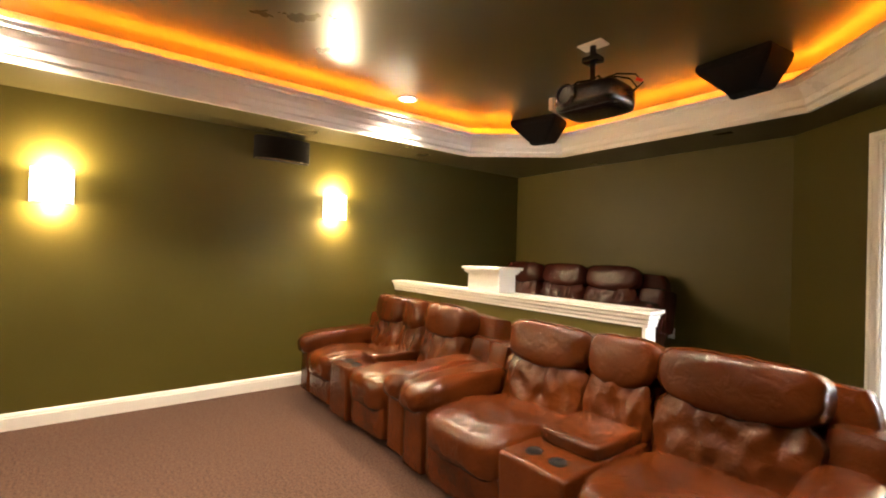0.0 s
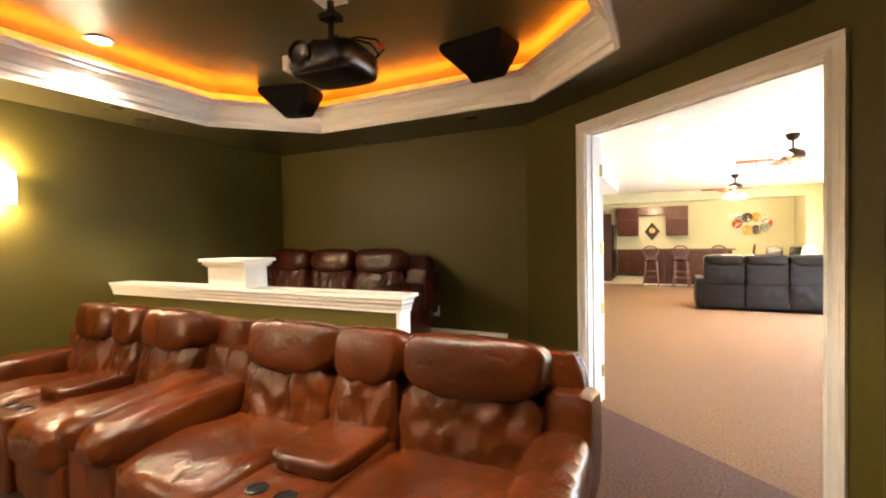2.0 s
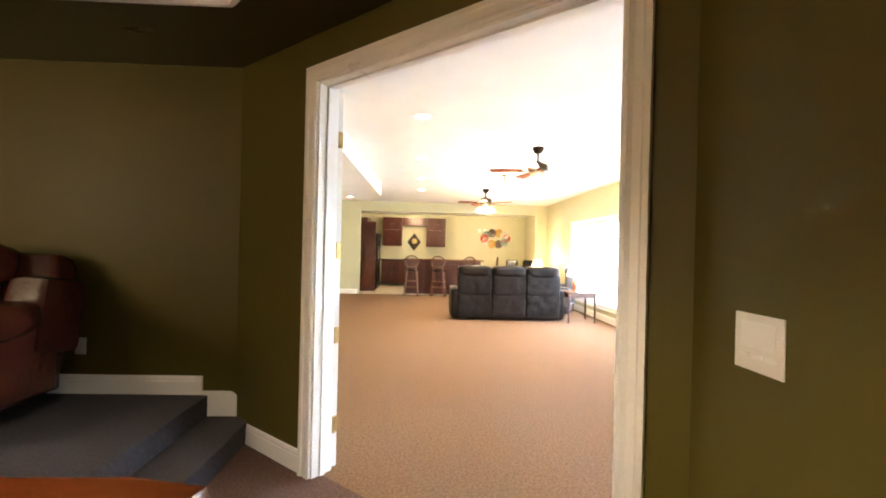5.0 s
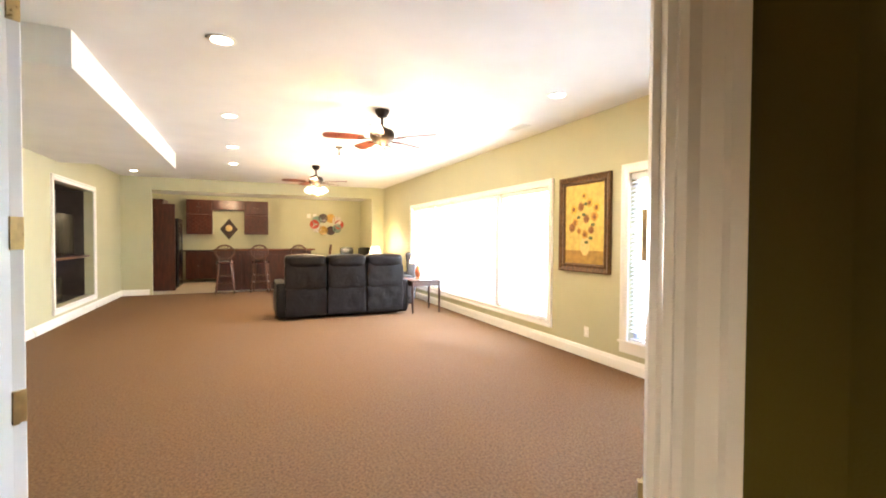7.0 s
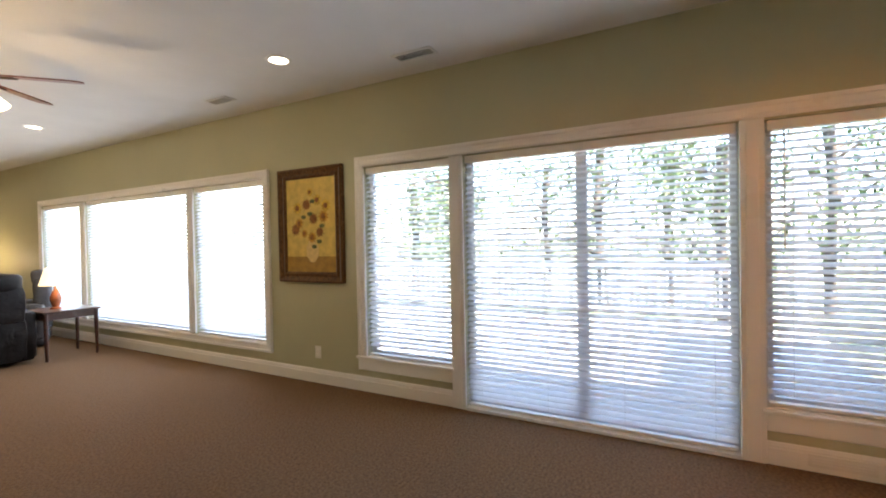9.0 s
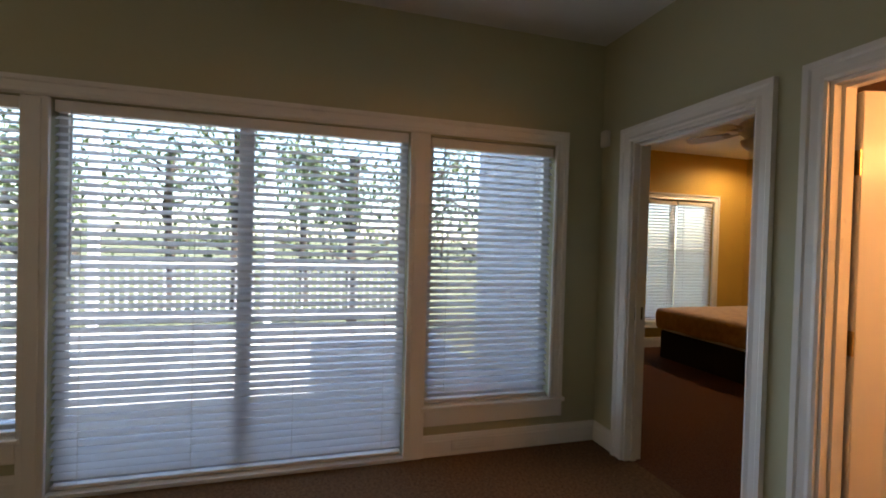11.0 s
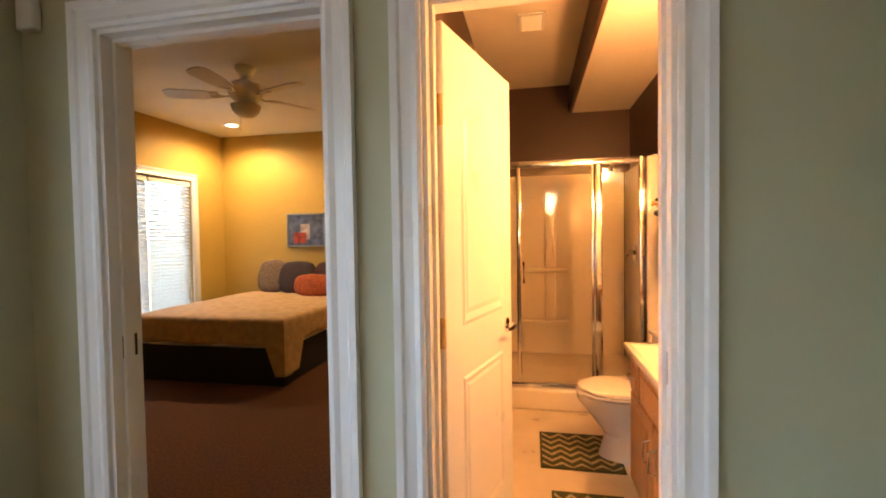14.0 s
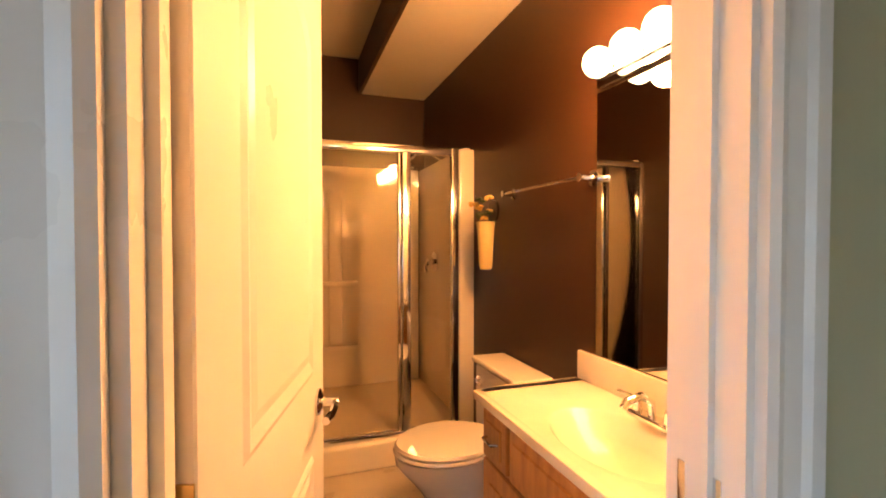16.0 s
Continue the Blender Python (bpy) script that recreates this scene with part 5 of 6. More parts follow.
for x, y, r_ in ((2.0, 17.2, 170), (2.85, 17.3, 195), (3.65, 17.95, -95)):
    copy_thing(st, pose(x, y, 0, 0, 0, r_))
# wall ornaments
orn = thing("wall_ornament", "dark diamond shaped wall ornament above the worktop", "ornament", pose(1.17, KB, 1.62))
bm = bmesh.new()
q = [bm.verts.new(c) for c in ((0, -0.05, 0.3), (0.22, -0.05, 0), (0, -0.05, -0.3), (-0.22, -0.05, 0))]
q2 = [bm.verts.new(c) for c in ((0, -0.001, 0.34), (0.26, -0.001, 0), (0, -0.001, -0.34), (-0.26, -0.001, 0))]
bm.faces.new(q)
bm.faces.new(q2)
for i in range(4):
    bm.faces.new((q[i], q2[i], q2[(i + 1) % 4], q[(i + 1) % 4]))
part("plaque", bm, BRONZE, orn, smooth=False)
bm = bmesh.new()
lathe(bm, [(0.1, 0), (0.09, 0.03), (0.03, 0.04)], n=18, m=pose(0, -0.05, 0.03, 90, 0, 0))
part("boss", bm, BRASS, orn)
pd = thing("wall_plates", "cluster of coloured plates hung on the kitchen wall", "wall decoration", pose(4.22, KB, 1.82))
pc = [mat("glazed_plate", c, 0.25, 0, 0.2, 20) for c in ((0.45, 0.06, 0.03), (0.65, 0.6, 0.5), (0.5, 0.3, 0.06), (0.08, 0.05, 0.04), (0.2, 0.3, 0.25))]
for i in range(10):
    a = 2 * math.pi * i / 10
    bm = bmesh.new()
    lathe(bm, [(0.03, 0.02), (0.1, 0.025), (0.15, 0.045), (0.155, 0.04), (0.1, 0.01)], n=18, m=Matrix.Translation((0.42 * math.cos(a), -0.01 - 0.01 * (i % 2), 0.22 * math.sin(a))) @ Matrix.Rotation(radians(90), 4, "X"))
    part("plate", bm, pc[i % 5], pd)
for x_ in (3.62, 3.82):
    plate("wall_outlet", "white switch plate on the kitchen wall", "light switch", pose(x_, KB, 2.1), 0.12, 0.14, [(0, 0, 0.03, 0.06)])
for i, x_ in enumerate((4.45, 5.0)):
    bm = bmesh.new()
    cushion(bm, x_ - 0.2, x_ + 0.2, 18.6, 18.72, 0.5, 1.08, 0.5, 6)
    for sx in (-0.17, 0.17):
        cyl(bm, (x_ + sx, 18.66, 0), (x_ + sx, 18.66, 0.55), 0.02, n=8)
        cyl(bm, (x_ + sx, 18.3, 0), (x_ + sx, 18.3, 0.46), 0.02, n=8)
    box(bm, x_ - 0.2, x_ + 0.2, 18.25, 18.7, 0.44, 0.48, 0.01)
    solid("dining_chair", bm, BLACK, "dark dining chair beyond the kitchen bar", "chair", group="dining chairs")
# two added fill lamps without fixtures brighten the kitchen
point_lamp("kitchen_fill", (1.2, 19.3, 2.45), 45, WARM, 0.12)
point_lamp("kitchen_fill", (4.0, 19.3, 2.45), 40, WARM, 0.12)
# ---- bathroom ----
FIBER = mat("cream_fiberglass", (0.82, 0.74, 0.58), 0.22, 0, 0.03, 3, coat=0.3)
PORCELAIN = mat("white_porcelain", (0.82, 0.77, 0.68), 0.1, 0, 0.02, 4, coat=0.5)
MARBLE = mat("cream_cultured_marble", (0.83, 0.75, 0.6), 0.15, 0, 0.05, 5, coat=0.4)
CLEAR = bpy.data.materials.new("shower_glass")
CLEAR.use_nodes = True
cn, ck = CLEAR.node_tree.nodes, CLEAR.node_tree.links
tb, gl, fz_, mx = cn.new("ShaderNodeBsdfTransparent"), cn.new("ShaderNodeBsdfGlossy"), cn.new("ShaderNodeFresnel"), cn.new("ShaderNodeMixShader")
tb.inputs["Color"].default_value = (0.95, 0.93, 0.88, 1)
gl.inputs["Roughness"].default_value = 0.03
fz_.inputs["IOR"].default_value = 1.5
ck.new(fz_.outputs[0], mx.inputs[0])
ck.new(tb.outputs[0], mx.inputs[1])
ck.new(gl.outputs[0], mx.inputs[2])
ck.new(mx.outputs[0], cn["Material Output"].inputs["Surface"])
MIRROR = mat("mirror_silver", (0.88, 0.88, 0.88), 0.01, 1.0, 0.0, 3, rvary=0.005)
SF, SX0, SX1, SH = 2.14, 2.695, PX, 1.86
sh = thing("shower_stall", "cream fiberglass shower stall with chrome framed glass", "shower")
bm = bmesh.new()
box(bm, BX + 0.002, SX1 - 0.002, BF + 0.002, SF + 0.05, 0.002, 0.16, 0.02, 3)
part("base", bm, FIBER, sh)
bm = bmesh.new()
box(bm, BX + 0.06, SX1 - 0.002, BF + 0.002, BF + 0.04, 0.16, 1.88, 0.01)
box(bm, SX1 - 0.04, SX1 - 0.002, BF + 0.04, SF - 0.03, 0.16, 1.88, 0.01)
box(bm, BX + 0.002, BX + 0.05, BF + 0.002, SF - 0.03, 0.16, 1.88, 0.01)
for z_ in (0.45, 0.95):
    box(bm, 3.15, 3.6, BF + 0.035, BF + 0.1, z_, z_ + 0.04, 0.012)
box(bm, 3.27, 3.37, BF + 0.035, BF + 0.075, 0.5, 1.7, 0.015)
part("surround", bm, FIBER, sh)
bm = bmesh.new()
box(bm, BX + 0.002, SX0 - 0.012, SF - 0.06, SF + 0.03, 0.16, SH, 0.012)
part("flange", bm, FIBER, sh)
bm = bmesh.new()
for a, b_, c, d_ in ((SX0 - 0.01, SX0 + 0.035, 0.16, SH), (2.985, 3.035, 0.18, SH - 0.03), (SX1 - 0.04, SX1 - 0.002, 0.16, SH), (SX0 + 0.035, SX1 - 0.04, SH - 0.045, SH), (SX0 + 0.035, SX1 - 0.04, 0.16, 0.195), (3.04, 3.06, 0.195, SH - 0.045), (3.57, 3.6, 0.195, SH - 0.045)):
    box(bm, a, b_, SF - 0.02, SF + 0.02, c, d_, 0.005)
part("chrome_frame", bm, CHROME, sh)
for a, b_ in ((SX0 + 0.035, 2.985), (3.06, 3.57), (3.6, SX1 - 0.04)):
    bm = bmesh.new()
    box(bm, a, b_, SF - 0.003, SF + 0.003, 0.195, SH - 0.045)
    g = part("glass_panel", bm, CLEAR, sh, smooth=False)
    g.visible_shadow = False
bm = bmesh.new()
tube(bm, [(3.55, SF + 0.02, 0.95), (3.55, SF + 0.06, 0.96), (3.55, SF + 0.06, 1.1), (3.55, SF + 0.02, 1.11)], 0.008, 8)
part("door_pull", bm, CHROME, sh)
bm = bmesh.new()
lathe(bm, [(0.07, 0), (0.07, 0.01), (0.025, 0.02), (0.025, 0.06)], n=20, m=pose(BX + 0.05, 1.55, 1.15, 0, 90, 0))
tube(bm, [(BX + 0.1, 1.55, 1.15), (BX + 0.13, 1.57, 1.12), (BX + 0.13, 1.6, 1.08)], 0.012, 8)
part("valve", bm, CHROME, sh)
bm = bmesh.new()
tube(bm, [(BX + 0.01, 1.55, 1.9), (BX + 0.1, 1.55, 1.95), (BX + 0.2, 1.55, 1.93), (BX + 0.24, 1.55, 1.89)], 0.01, 8)
lathe(bm, [(0.015, 0), (0.035, -0.04), (0.035, -0.05)], at=(BX + 0.25, 1.55, 1.88), n=14)
part("shower_head", bm, CHROME, sh)

to = thing("toilet", "white porcelain toilet with the lid closed", "toilet", pose(BX, 2.82, 0))
bm = bmesh.new()
cushion(bm, 0.015, 0.18, -0.22, 0.22, 0.37, 0.69, 0.35, 8, expo=8)
part("tank", bm, PORCELAIN, to)
bm = bmesh.new()
box(bm, 0.008, 0.195, -0.235, 0.235, 0.69, 0.722, 0.012, 3)
part("tank_lid", bm, PORCELAIN, to)
bm = bmesh.new()
cyl(bm, (0.175, -0.17, 0.62), (0.2, -0.17, 0.61), 0.014, n=12)
tube(bm, [(0.198, -0.17, 0.62), (0.206, -0.13, 0.615), (0.206, -0.09, 0.61)], 0.007, 6)
part("flush_lever", bm, CHROME, to)


def oval(bm, rows, n=28):
    rs = []
    for cx_, rx, ry, z in rows:
        rs.append([bm.verts.new((cx_ + rx * math.cos(2 * math.pi * i / n), ry * math.sin(2 * math.pi * i / n), z)) for i in range(n)])
    for a_, b_ in zip(rs, rs[1:]):
        for i in range(n):
            bm.faces.new((a_[i], a_[(i + 1) % n], b_[(i + 1) % n], b_[i]))
    bm.faces.new(rs[0][::-1])
    bm.faces.new(rs[-1])


bm = bmesh.new()
oval(bm, [(0.33, 0.2, 0.12, 0.002), (0.33, 0.19, 0.11, 0.04), (0.34, 0.15, 0.09, 0.14), (0.38, 0.19, 0.14, 0.25), (0.41, 0.235, 0.18, 0.34), (0.41, 0.24, 0.185, 0.38), (0.41, 0.2, 0.15, 0.382)])
part("bowl", bm, PORCELAIN, to)
bm = bmesh.new()
oval(bm, [(0.41, 0.235, 0.185, 0.383), (0.41, 0.245, 0.192, 0.39), (0.41, 0.24, 0.188, 0.402), (0.41, 0.2, 0.15, 0.404)])
part("seat", bm, PORCELAIN, to)
bm = bmesh.new()
oval(bm, [(0.405, 0.235, 0.185, 0.406), (0.405, 0.242, 0.19, 0.413), (0.405, 0.235, 0.183, 0.424), (0.405, 0.15, 0.12, 0.431), (0.405, 0.03, 0.03, 0.432)])
part("lid", bm, PORCELAIN, to)

va = thing("vanity", "honey oak bathroom vanity with panel doors", "vanity")
VX, V0, V1 = 3.03, 3.25, 4.165
bm = bmesh.new()
box(bm, BX + 0.001, VX - 0.03, V0, V1, 0.09, 0.66, 0.003, 1)
box(bm, VX - 0.05, VX - 0.03, V0, V1, 0.66, 0.745, 0.003, 1)
box(bm, BX + 0.001, VX - 0.05, V0, V0 + 0.02, 0.66, 0.745, 0.003, 1)
box(bm, BX + 0.001, VX - 0.09, V0 + 0.01, V1, 0.002, 0.09)
part("body", bm, OAK, va, smooth=False)
for i, (a, b_, z0, z1) in enumerate(((V0 + 0.015, V0 + 0.19, 0.56, 0.725), (V0 + 0.21, V1 - 0.02, 0.56, 0.725), (V0 + 0.015, V0 + 0.42, 0.12, 0.55), (V0 + 0.45, V1 - 0.02, 0.12, 0.55))):
    bm = bmesh.new()
    box(bm, VX - 0.029, VX - 0.01, a, b_, z0, z1, 0.004, 1)
    d = 0.03 if i < 2 else 0.06
    box(bm, VX - 0.012, VX - 0.003, a + d, b_ - d, z0 + d, z1 - d, 0.006, 1)
    dr = part("drawer" if i < 2 else "door", bm, OAK, va, smooth=False)
    if i != 1:
        bm = bmesh.new()
        hy, hz = ((a + b_) / 2, (z0 + z1) / 2) if i == 0 else ((b_ - 0.03 if i == 2 else a + 0.03), 0.42)
        if i == 0:
            tube(bm, [(VX - 0.01, hy - 0.04, hz), (VX + 0.018, hy - 0.03, hz), (VX + 0.018, hy + 0.03, hz), (VX - 0.01, hy + 0.04, hz)], 0.005, 6)
        else:
            tube(bm, [(VX - 0.01, hy, hz - 0.05), (VX + 0.018, hy, hz - 0.04), (VX + 0.018, hy, hz + 0.04), (VX - 0.01, hy, hz + 0.05)], 0.005, 6)
        part("pull", bm, CHROME, dr)
bt = thing("sink_top", "cream cultured marble top with moulded basin", "sink")
bm = bmesh.new()
n = 32
cxs, cys = 2.82, 3.72
outer = []
for i in range(n):
    a = 2 * math.pi * i / n
    dx, dy = math.cos(a), math.sin(a)
    k = min((0.2 if dx > 0 else 0.234) / max(abs(dx), 1e-6), (0.445 if dy > 0 else 0.5) / max(abs(dy), 1e-6))
    outer.append((cxs + dx * k, cys + dy * k))
rs = [[bm.verts.new((x, y, z)) for x, y in outer] for z in (0.747, 0.777)]
for rx, ry, z in ((0.16, 0.24, 0.777), (0.15, 0.23, 0.77), (0.12, 0.18, 0.71), (0.07, 0.1, 0.67), (0.02, 0.02, 0.665)):
    rs.append([bm.verts.new((cxs + 0.01 + rx * math.cos(2 * math.pi * i / n), cys + ry * math.sin(2 * math.pi * i / n), z)) for i in range(n)])
for a_, b_ in zip(rs, rs[1:]):
    for i in range(n):
        bm.faces.new((a_[i], a_[(i + 1) % n], b_[(i + 1) % n], b_[i]))
bm.faces.new(rs[-1])
part("basin", bm, MARBLE, bt)
bm = bmesh.new()
box(bm, 3.015, 3.045, V0 - 0.02, V1, 0.746, 0.778, 0.006)
box(bm, BX + 0.001, 3.02, V0 - 0.02, V0 + 0.02, 0.746, 0.777, 0.004)
box(bm, BX + 0.001, BX + 0.022, V0 - 0.02, V1, 0.777, 0.885, 0.005)
part("backsplash", bm, MARBLE, bt)
fa = thing("faucet", "chrome two-handle bathroom faucet on the sink top", "faucet", pose(BX + 0.08, 3.67, 0.777))
bm = bmesh.new()
box(bm, -0.025, 0.025, -0.08, 0.08, 0, 0.02, 0.008, 3)
part("base", bm, CHROME, fa)
bm = bmesh.new()
tube(bm, [(0, 0, 0.015), (0.005, 0, 0.06), (0.04, 0, 0.085), (0.09, 0, 0.075), (0.105, 0, 0.055)], 0.012, 10)
part("spout", bm, CHROME, fa)
for s in (-1, 1):
    bm = bmesh.new()
    cyl(bm, (0, s * 0.06, 0.015), (0, s * 0.06, 0.05), 0.016, 0.012, 12)
    tube(bm, [(0, s * 0.06, 0.05), (0.02, s * 0.075, 0.062), (0.04, s * 0.1, 0.07)], 0.007, 8)
    part("handle", bm, CHROME, fa)
bm = bmesh.new()
box(bm, BX + 0.001, BX + 0.006, 3.32, 4.15, 0.89, 1.845)
solid("mirror", bm, MIRROR, "frameless mirror above the vanity", "mirror", smooth=False)
lb = thing("vanity_light", "chrome bar light with round lit globe bulbs", "wall lamp", pose(BX, 3.704, 1.905))
bm = bmesh.new()
box(bm, 0.001, 0.03, -0.36, 0.36, -0.055, 0.055, 0.008)
box(bm, 0.03, 0.045, -0.35, 0.35, -0.03, 0.03, 0.006)
part("bar", bm, CHROME, lb)
GLOBE = mat("lit_globe_bulb", (1, 0.9, 0.7), 0.3, emit=(1.0, 0.68, 0.3), power=45)
for i in range(5):
    y_ = -0.27 + i * 0.135
    bm = bmesh.new()
    ball(bm, (0.095, y_, 0), 0.05, 0.05, 0.05, 16)
    gb_ = part("globe", bm, GLOBE, lb)
    bm = bmesh.new()
    cyl(bm, (0.04, y_, 0), (0.06, y_, 0), 0.022, n=12)
    part("socket", bm, CHROME, lb)
for i in range(3):
    point_lamp("vanity_bulb", (BX + 0.2, 3.45 + 0.25 * i, 1.91), 95, (1.0, 0.4, 0.12), 0.06)
tw = thing("towel_bar", "chrome towel bar on the dark brown wall", "towel bar", pose(BX, 2.99, 1.54))
bm = bmesh.new()
cyl(bm, (0.06, -0.33, 0), (0.06, 0.33, 0), 0.007, n=10)
part("bar", bm, CHROME, tw)
for s in (-1, 1):
    bm = bmesh.new()
    lathe(bm, [(0.03, 0), (0.03, 0.008), (0.014, 0.016), (0.012, 0.06), (0.016, 0.07)], n=16, m=pose(0.001, s * 0.31, 0, 0, 90, 0))
    part("post", bm, CHROME, tw)
vs_ = thing("wall_vase", "slim pale wall vase with yellow flowers", "vase", pose(BX, 2.45, 1.15))
bm = bmesh.new()
lathe(bm, [(0.03, 0), (0.036, 0.02), (0.045, 0.2), (0.052, 0.26), (0.046, 0.26)], at=(0.055, 0, 0), n=16)
part("holder", bm, mat("pale_yellow_ceramic", (0.75, 0.6, 0.25), 0.35), vs_)
bm = bmesh.new()
lathe(bm, [(0.06, 0), (0.06, 0.012), (0.05, 0.012)], n=16, m=pose(0.001, 0, 0.32, 0, 90, 0))
part("back_disc", bm, BRONZE, vs_)
fl_ = [mat("yellow_petal", (0.75, 0.48, 0.12), 0.7), mat("dark_leaf", (0.04, 0.06, 0.02), 0.6)]
rr_ = random.Random(2)
for i in range(9):
    bm = bmesh.new()
    c_ = Vector((0.06 + rr_.uniform(-0.03, 0.06), rr_.uniform(-0.06, 0.06), 0.28 + rr_.uniform(0, 0.1)))
    for k in range(6):
        d_ = Vector((rr_.uniform(-1, 1), rr_.uniform(-1, 1), rr_.uniform(-0.2, 1))).normalized() * 0.016
        ball(bm, c_ + d_, 0.014, 0.014, 0.01, 8)
    part("flower" if i % 3 else "leaf_clump", bm, fl_[0 if i % 3 else 1], vs_)


def rug(x0, x1, y0, y1):
    r = thing("bath_rug", "green and cream zigzag woven bath rug", "rug", group="bath rugs")
    bm = bmesh.new()
    box(bm, x0, x1, y0, y1, 0.0015, 0.012, 0.004)
    part("backing", bm, mat("dark_green_yarn", (0.07, 0.08, 0.025), 0.95, 0, 0.2, 80, 0.6, 300), r)
    nz = 6
    for i in range(nz):
        bm = bmesh.new()
        yy = y0 + 0.03 + (y1 - y0 - 0.09) * i / (nz - 1)
        k = 9
        pts = [(x0 + 0.012 + (x1 - x0 - 0.024) * j / (k - 1), yy + (0.045 if j % 2 else -0.01)) for j in range(k)]
        a_ = [bm.verts.new((x, min(max(y, y0 + 0.01), y1 - 0.01), 0.0135)) for x, y in pts]
        b_ = [bm.verts.new((x, min(max(y + 0.028, y0 + 0.012), y1 - 0.006), 0.0135)) for x, y in pts]
        for j in range(k - 1):
            bm.faces.new((a_[j], a_[j + 1], b_[j + 1], b_[j]))
        part("zigzag", bm, mat("cream_yarn", (0.5, 0.42, 0.22), 0.95, 0, 0.2, 80, 0.6, 300), r)
    return r


rug(2.99, 3.45, 2.57, 3.03)
rug(3.05, 3.4, 3.26, 3.78)

# ---- bedroom ----
be = thing("bed", "low bed on a dark base, neatly made", "bed", pose(5.6, 0.14, 0))
bm = bmesh.new()
box(bm, 0.05, 1.55, 0.02, 1.86, 0.0, 0.34, 0.01)
part("base", bm, mat("black_bed_skirt", (0.012, 0.011, 0.012), 0.8), be)
bm = bmesh.new()
cushion(bm, 0.02, 1.58, 0.0, 1.89, 0.33, 0.57, 0.5, 8, expo=8)
part("mattress", bm, WHITEPL, be)
bsp = bmesh.new()
vs2 = cushion(bsp, -0.02, 1.62, -0.01, 1.94, 0.37, 0.62, 0.45, 16, 0.01, 4, expo=8)
for v in vs2:
    if v.co.z < 0.45:
        v.co.z -= 0.008 * math.sin(v.co.x * 9) + 0.008 * math.sin(v.co.y * 8)
        if v.co.x < 0.15 and v.co.y > 1.7:
            v.co.z -= 0.27
solid("bedspread", bsp, mat("tan_quilt", (0.52, 0.34, 0.16), 0.9, 0, 0.12, 14, 0.6, 40), "tan quilted bedspread draped over the bed", "bedspread").matrix_basis = pose(5.6, 0.14, 0)
for x, y, z, w, h, c, nm in ((6.45, 0.36, 0.62, 0.5, 0.42, (0.035, 0.014, 0.01), "dark brown"), (5.97, 0.36, 0.62, 0.5, 0.42, (0.06, 0.014, 0.009), "dark red"), (6.85, 0.28, 0.62, 0.4, 0.44, (0.2, 0.13, 0.07), "tan"), (6.1, 0.58, 0.62, 0.5, 0.27, (0.5, 0.1, 0.02), "orange")):
    bm = bmesh.new()
    cushion(bm, -w / 2, w / 2, -0.07, 0.07, 0, h, 0.9, 10, 0.006, int(x * 10), expo=3)
    pw = solid("pillow", bm, mat(nm.replace(" ", "_") + "_fabric", c, 0.8, 0, 0.2, 30, 0.4, 200), nm + " throw pillow leaning at the bed head", "pillow", group="bed pillows")
    pw.matrix_basis = pose(x, y, z - 0.01, 16, 0, 0)
pi = thing("framed_picture", "blue and red abstract picture in a thin frame", "picture", pose(6.405, EY, 1.42, 0, 0, 180))
bm = bmesh.new()
for a, b_, c, d_ in ((-0.27, -0.25, -0.22, 0.22), (0.25, 0.27, -0.22, 0.22), (-0.25, 0.25, 0.2, 0.22), (-0.25, 0.25, -0.22, -0.2)):
    box(bm, a, b_, -0.03, -0.001, c, d_, 0.004)
part("frame", bm, mat("grey_frame", (0.25, 0.27, 0.3), 0.4), pi)
for nm, b_, c in (("print", (-0.25, 0.25, -0.012, -0.002, -0.2, 0.2), (0.12, 0.16, 0.28)), ("pale_shape", (-0.08, 0.05, -0.014, -0.011, -0.12, 0.08), (0.6, 0.5, 0.5)), ("red_shape", (-0.18, 0.0, -0.016, -0.013, -0.17, -0.03), (0.45, 0.06, 0.03))):
    bm = bmesh.new()
    box(bm, *b_, 0.0015, 1)
    part(nm, bm, mat(nm + "_ink", c, 0.5, 0, 0.3, 12), pi)
downlight(7.05, 0.69, 2.70, 420, (1, 0.66, 0.34), "bedroom downlights", 165)
downlight(4.9, 0.69, 2.70, 300, (1, 0.66, 0.34), "bedroom downlights", 165)
bm = bmesh.new()
box(bm, -0.035, 0.035, -0.04, -0.001, -0.055, 0.055, 0.012, 3)
sns = solid("alarm_detector", bm, WHITEPL, "small white alarm detector in the wall corner", "sensor")
sns.matrix_basis = pose(5.18, SY, 2.1, 0, 0, 180)
air = thing("floor_register", "white slotted vent in the baseboard", "air vent", pose(WX - 0.017, 5.2, 0.07, 0, 0, -90))
bm = bmesh.new()
box(bm, -0.15, 0.15, -0.01, -0.001, -0.035, 0.035, 0.003)
part("cover", bm, WHITEPL, air)
for i in range(3):
    bm = bmesh.new()
    box(bm, -0.13, 0.13, -0.013, -0.009, -0.022 + i * 0.016, -0.014 + i * 0.016)
    part("slat", bm, WHITEPL, air)

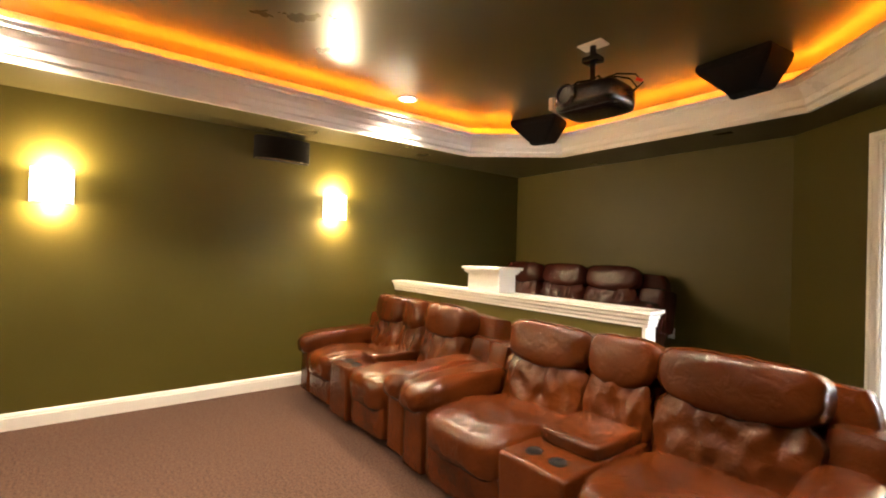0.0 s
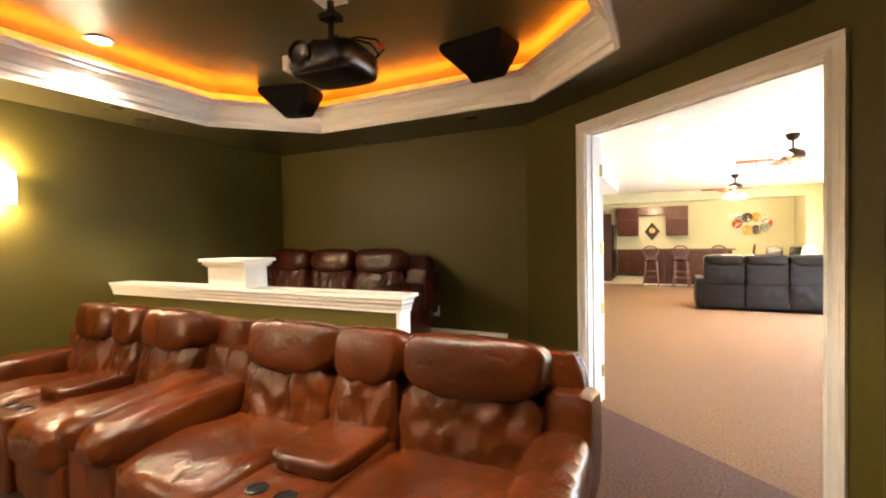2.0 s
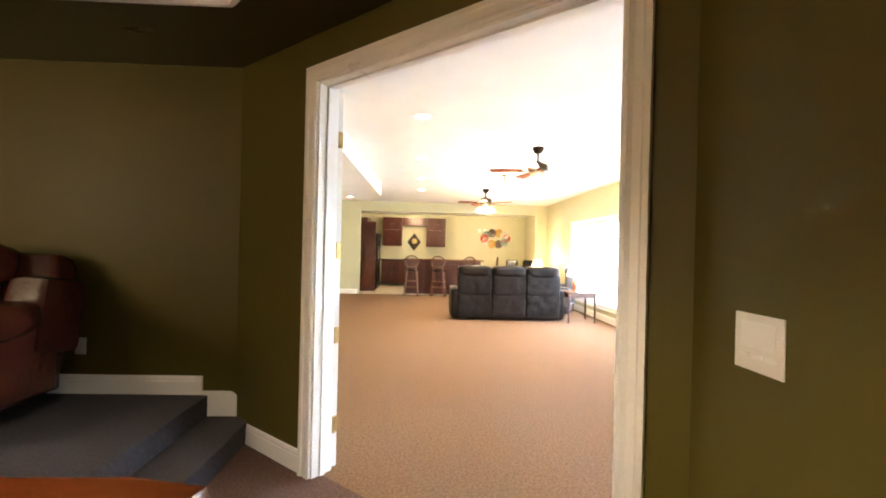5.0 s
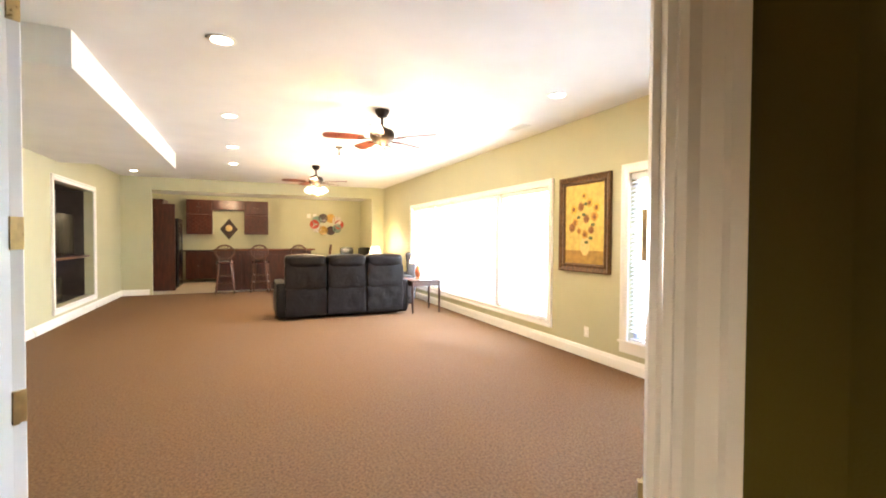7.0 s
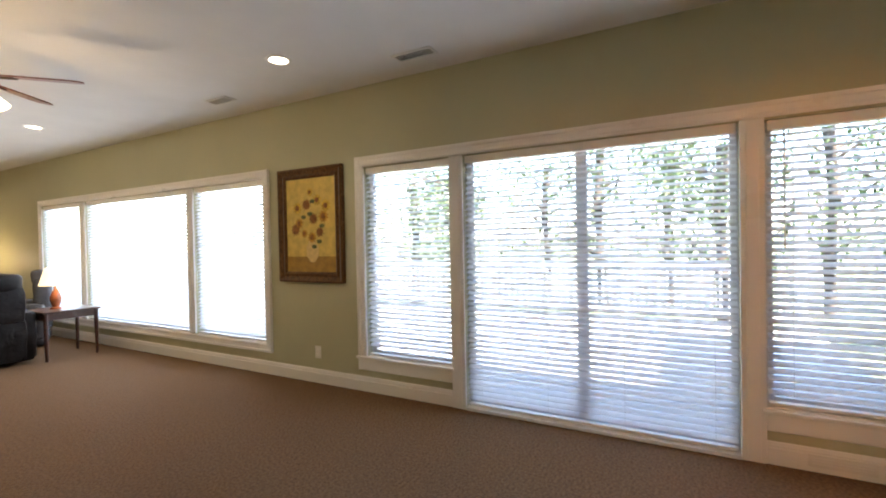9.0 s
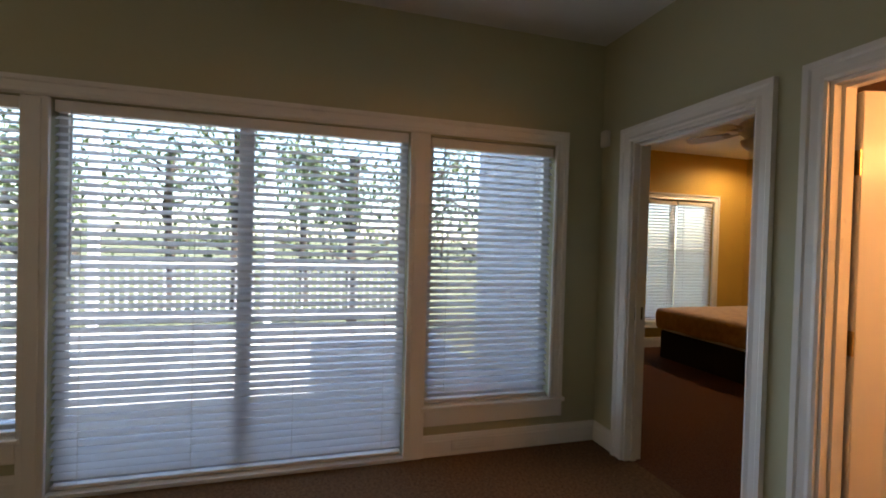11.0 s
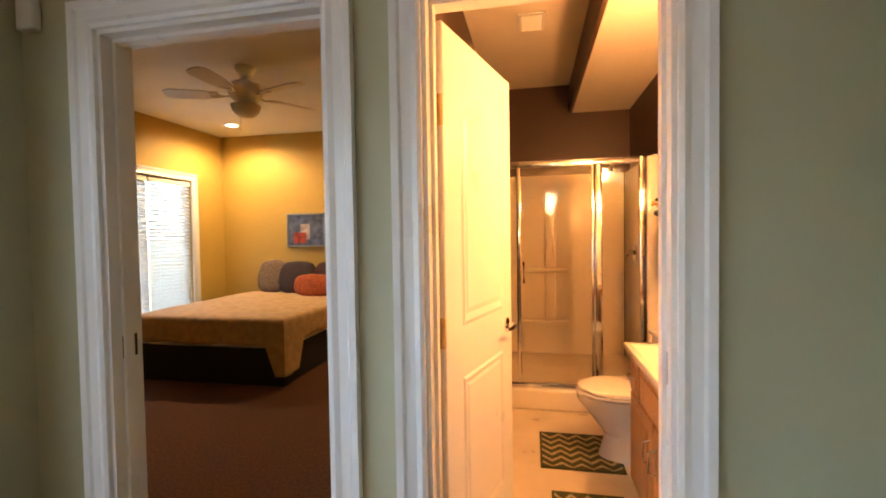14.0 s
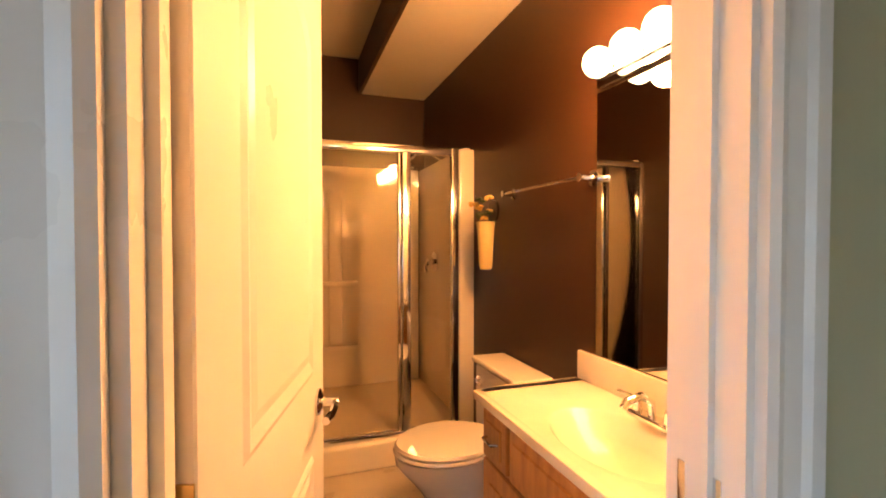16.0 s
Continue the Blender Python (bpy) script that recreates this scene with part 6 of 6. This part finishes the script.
# ---- outside: deck, railing, siding, trees ----
GROUND = mat("leaf_litter_lawn", (0.1, 0.11, 0.05), 0.95, 0, 0.3, 3, 0.5, 30, base2=(0.06, 0.06, 0.03))
bm = bmesh.new()
bmesh.ops.create_grid(bm, x_segments=8, y_segments=8, size=1500)
for v in bm.verts:
    v.co.z = -0.9
g = solid("ground", bm, GROUND, "leaf-strewn lawn beyond the deck", "ground", "structure", smooth=False)
DECKW = mat("weathered_deck_wood", (0.5, 0.5, 0.5), 0.7, 0, 0.15, 4, 0.2, 60, stretch=(1, 6, 1))
dk = thing("deck", "weathered grey wooden deck outside the sliding door", "deck", kind="structure")
bm = bmesh.new()
box(bm, 0, 5.0, -0.068, 0.068, -0.03, 0, 0.004, 1)
me = mesh("plank", bm, DECKW)
for i in range(86):
    piece("plank", me, dk, pose(WX + 0.16, 4.42 + i * 0.14, -0.06 + random.uniform(-0.002, 0.002)))
bm = bmesh.new()
for x in (5.5, 7.5, 10.2):
    box(bm, x, x + 0.1, 4.4, 16.4, -0.9, -0.1)
part("joists", bm, DECKW, dk, smooth=False)
RAILW = mat("white_rail_paint", (0.75, 0.75, 0.74), 0.5, 0, 0.05, 5)
rl = thing("deck_railing", "white painted wooden deck railing with square balusters", "railing")
for z_ in (0.1, 0.88):
    bm = bmesh.new()
    box(bm, 10.2, 10.26, 4.4, 16.4, z_, z_ + 0.06, 0.006, 1)
    part("rail", bm, RAILW, rl, smooth=False)
bm = bmesh.new()
box(bm, -0.018, 0.018, -0.018, 0.018, 0.16, 0.88)
me = mesh("baluster", bm, RAILW)
for i in range(96):
    piece("baluster", me, rl, pose(10.23, 4.5 + i * 0.125, 0))
bm = bmesh.new()
box(bm, -0.06, 0.06, -0.06, 0.06, -0.06, 2.9, 0.006, 1)
me = mesh("post", bm, RAILW)
for y in (4.5, 6.9, 9.3, 11.7, 14.1, 16.3):
    piece("post", me, rl, pose(10.23, y, 0))
SIDING = mat("grey_lap_siding", (0.4, 0.42, 0.47), 0.6, 0, 0.06, 4, 0.1, 60, stretch=(1, 1, 10))
sd_ = thing("wall_siding", "grey lap siding on the outside of the bedroom", "wall", kind="structure")
bm = bmesh.new()
v = [bm.verts.new(c) for x in (WX + 0.142, 7.78) for c in ((x, BY + 0.062, 0), (x, BY + 0.09, 0), (x, BY + 0.07, 0.15), (x, BY + 0.062, 0.15))]
for i in range(4):
    bm.faces.new((v[i], v[(i + 1) % 4], v[4 + (i + 1) % 4], v[4 + i]))
bm.faces.new(v[:4])
bm.faces.new(v[4:])
me = mesh("siding_board", bm, SIDING)
for i in range(20):
    piece("siding_board", me, sd_, pose(0, 0, -0.1 + i * 0.145))
slab("roof", [(-4, -2.6), (6.2, -2.6), (6.2, -0.3), (8.8, -0.3), (8.8, 4.6), (6.2, 4.6), (6.2, 21.6), (-4, 21.6)], 3.08, 3.2, mat("brown_roof", (0.1, 0.08, 0.07), 0.9), "brown roof over the house", "roof")
BARK = mat("grey_bark", (0.12, 0.09, 0.07), 0.95, 0, 0.3, 12, 0.8, 50, stretch=(1, 1, 0.2))
LEAF = mat("summer_foliage", (0.12, 0.15, 0.06), 0.6, 0, 0.3, 1.5, 0, 40, base2=(0.07, 0.1, 0.035))


def tree(x, y, h, seed):
    r = random.Random(seed)
    t = thing("tree", "leafy broad tree behind the deck", "tree", pose(x, y, -0.9), "garden trees")
    bm = bmesh.new()
    tube(bm, [(0, 0, 0), (0.06, 0.03, h * 0.25), (-0.05, 0.08, h * 0.5), (0.05, 0, h * 0.8)], 0.16, 9)
    tips = []
    for i in range(9):
        a, z0 = r.uniform(0, 6.28), h * r.uniform(0.25, 0.7)
        ln = r.uniform(0.8, 1.9)
        e = Vector((ln * math.cos(a), ln * math.sin(a), z0 + r.uniform(0.5, 1.4)))
        cyl(bm, (0, 0.04, z0), e, 0.06, 0.015, 6)
        tips += [e, e * 0.6 + Vector((0, 0, z0 * 0.4))]
    part("trunk", bm, BARK, t)
    bm = bmesh.new()
    for e in tips + [Vector((0, 0, h * 0.9))]:
        for i in range(55):
            c = e + Vector((r.gauss(0, 0.5), r.gauss(0, 0.5), r.gauss(0, 0.42)))
            s = r.uniform(0.06, 0.13)
            q = Euler((r.uniform(0, 6.28), r.uniform(0, 6.28), r.uniform(0, 6.28))).to_matrix()
            bm.faces.new([bm.verts.new(c + q @ Vector(w) * s) for w in ((-1, 0, 0), (0, -0.5, 0.15), (1, 0, 0), (0, 0.5, 0.15))])
    me = bpy.data.meshes.new("crown")
    bm.to_mesh(me)
    bm.free()
    me.materials.append(LEAF)
    o = new("crown", me)
    o.parent = t
    return t


t0 = tree(14.5, 5.2, 5.5, 1)
t1 = tree(16.5, 8.3, 6.5, 2)
for i, (x, y, rz) in enumerate(((13.8, 11.5, 40), (18, 2.5, 120), (15.5, 14.5, 200), (20, 11, 300), (14, 1.2, 75), (19, 6.5, 20), (22, 16, 150))):
    copy_thing((t0, t1)[i % 2], pose(x, y, -0.9, 0, 0, rz))
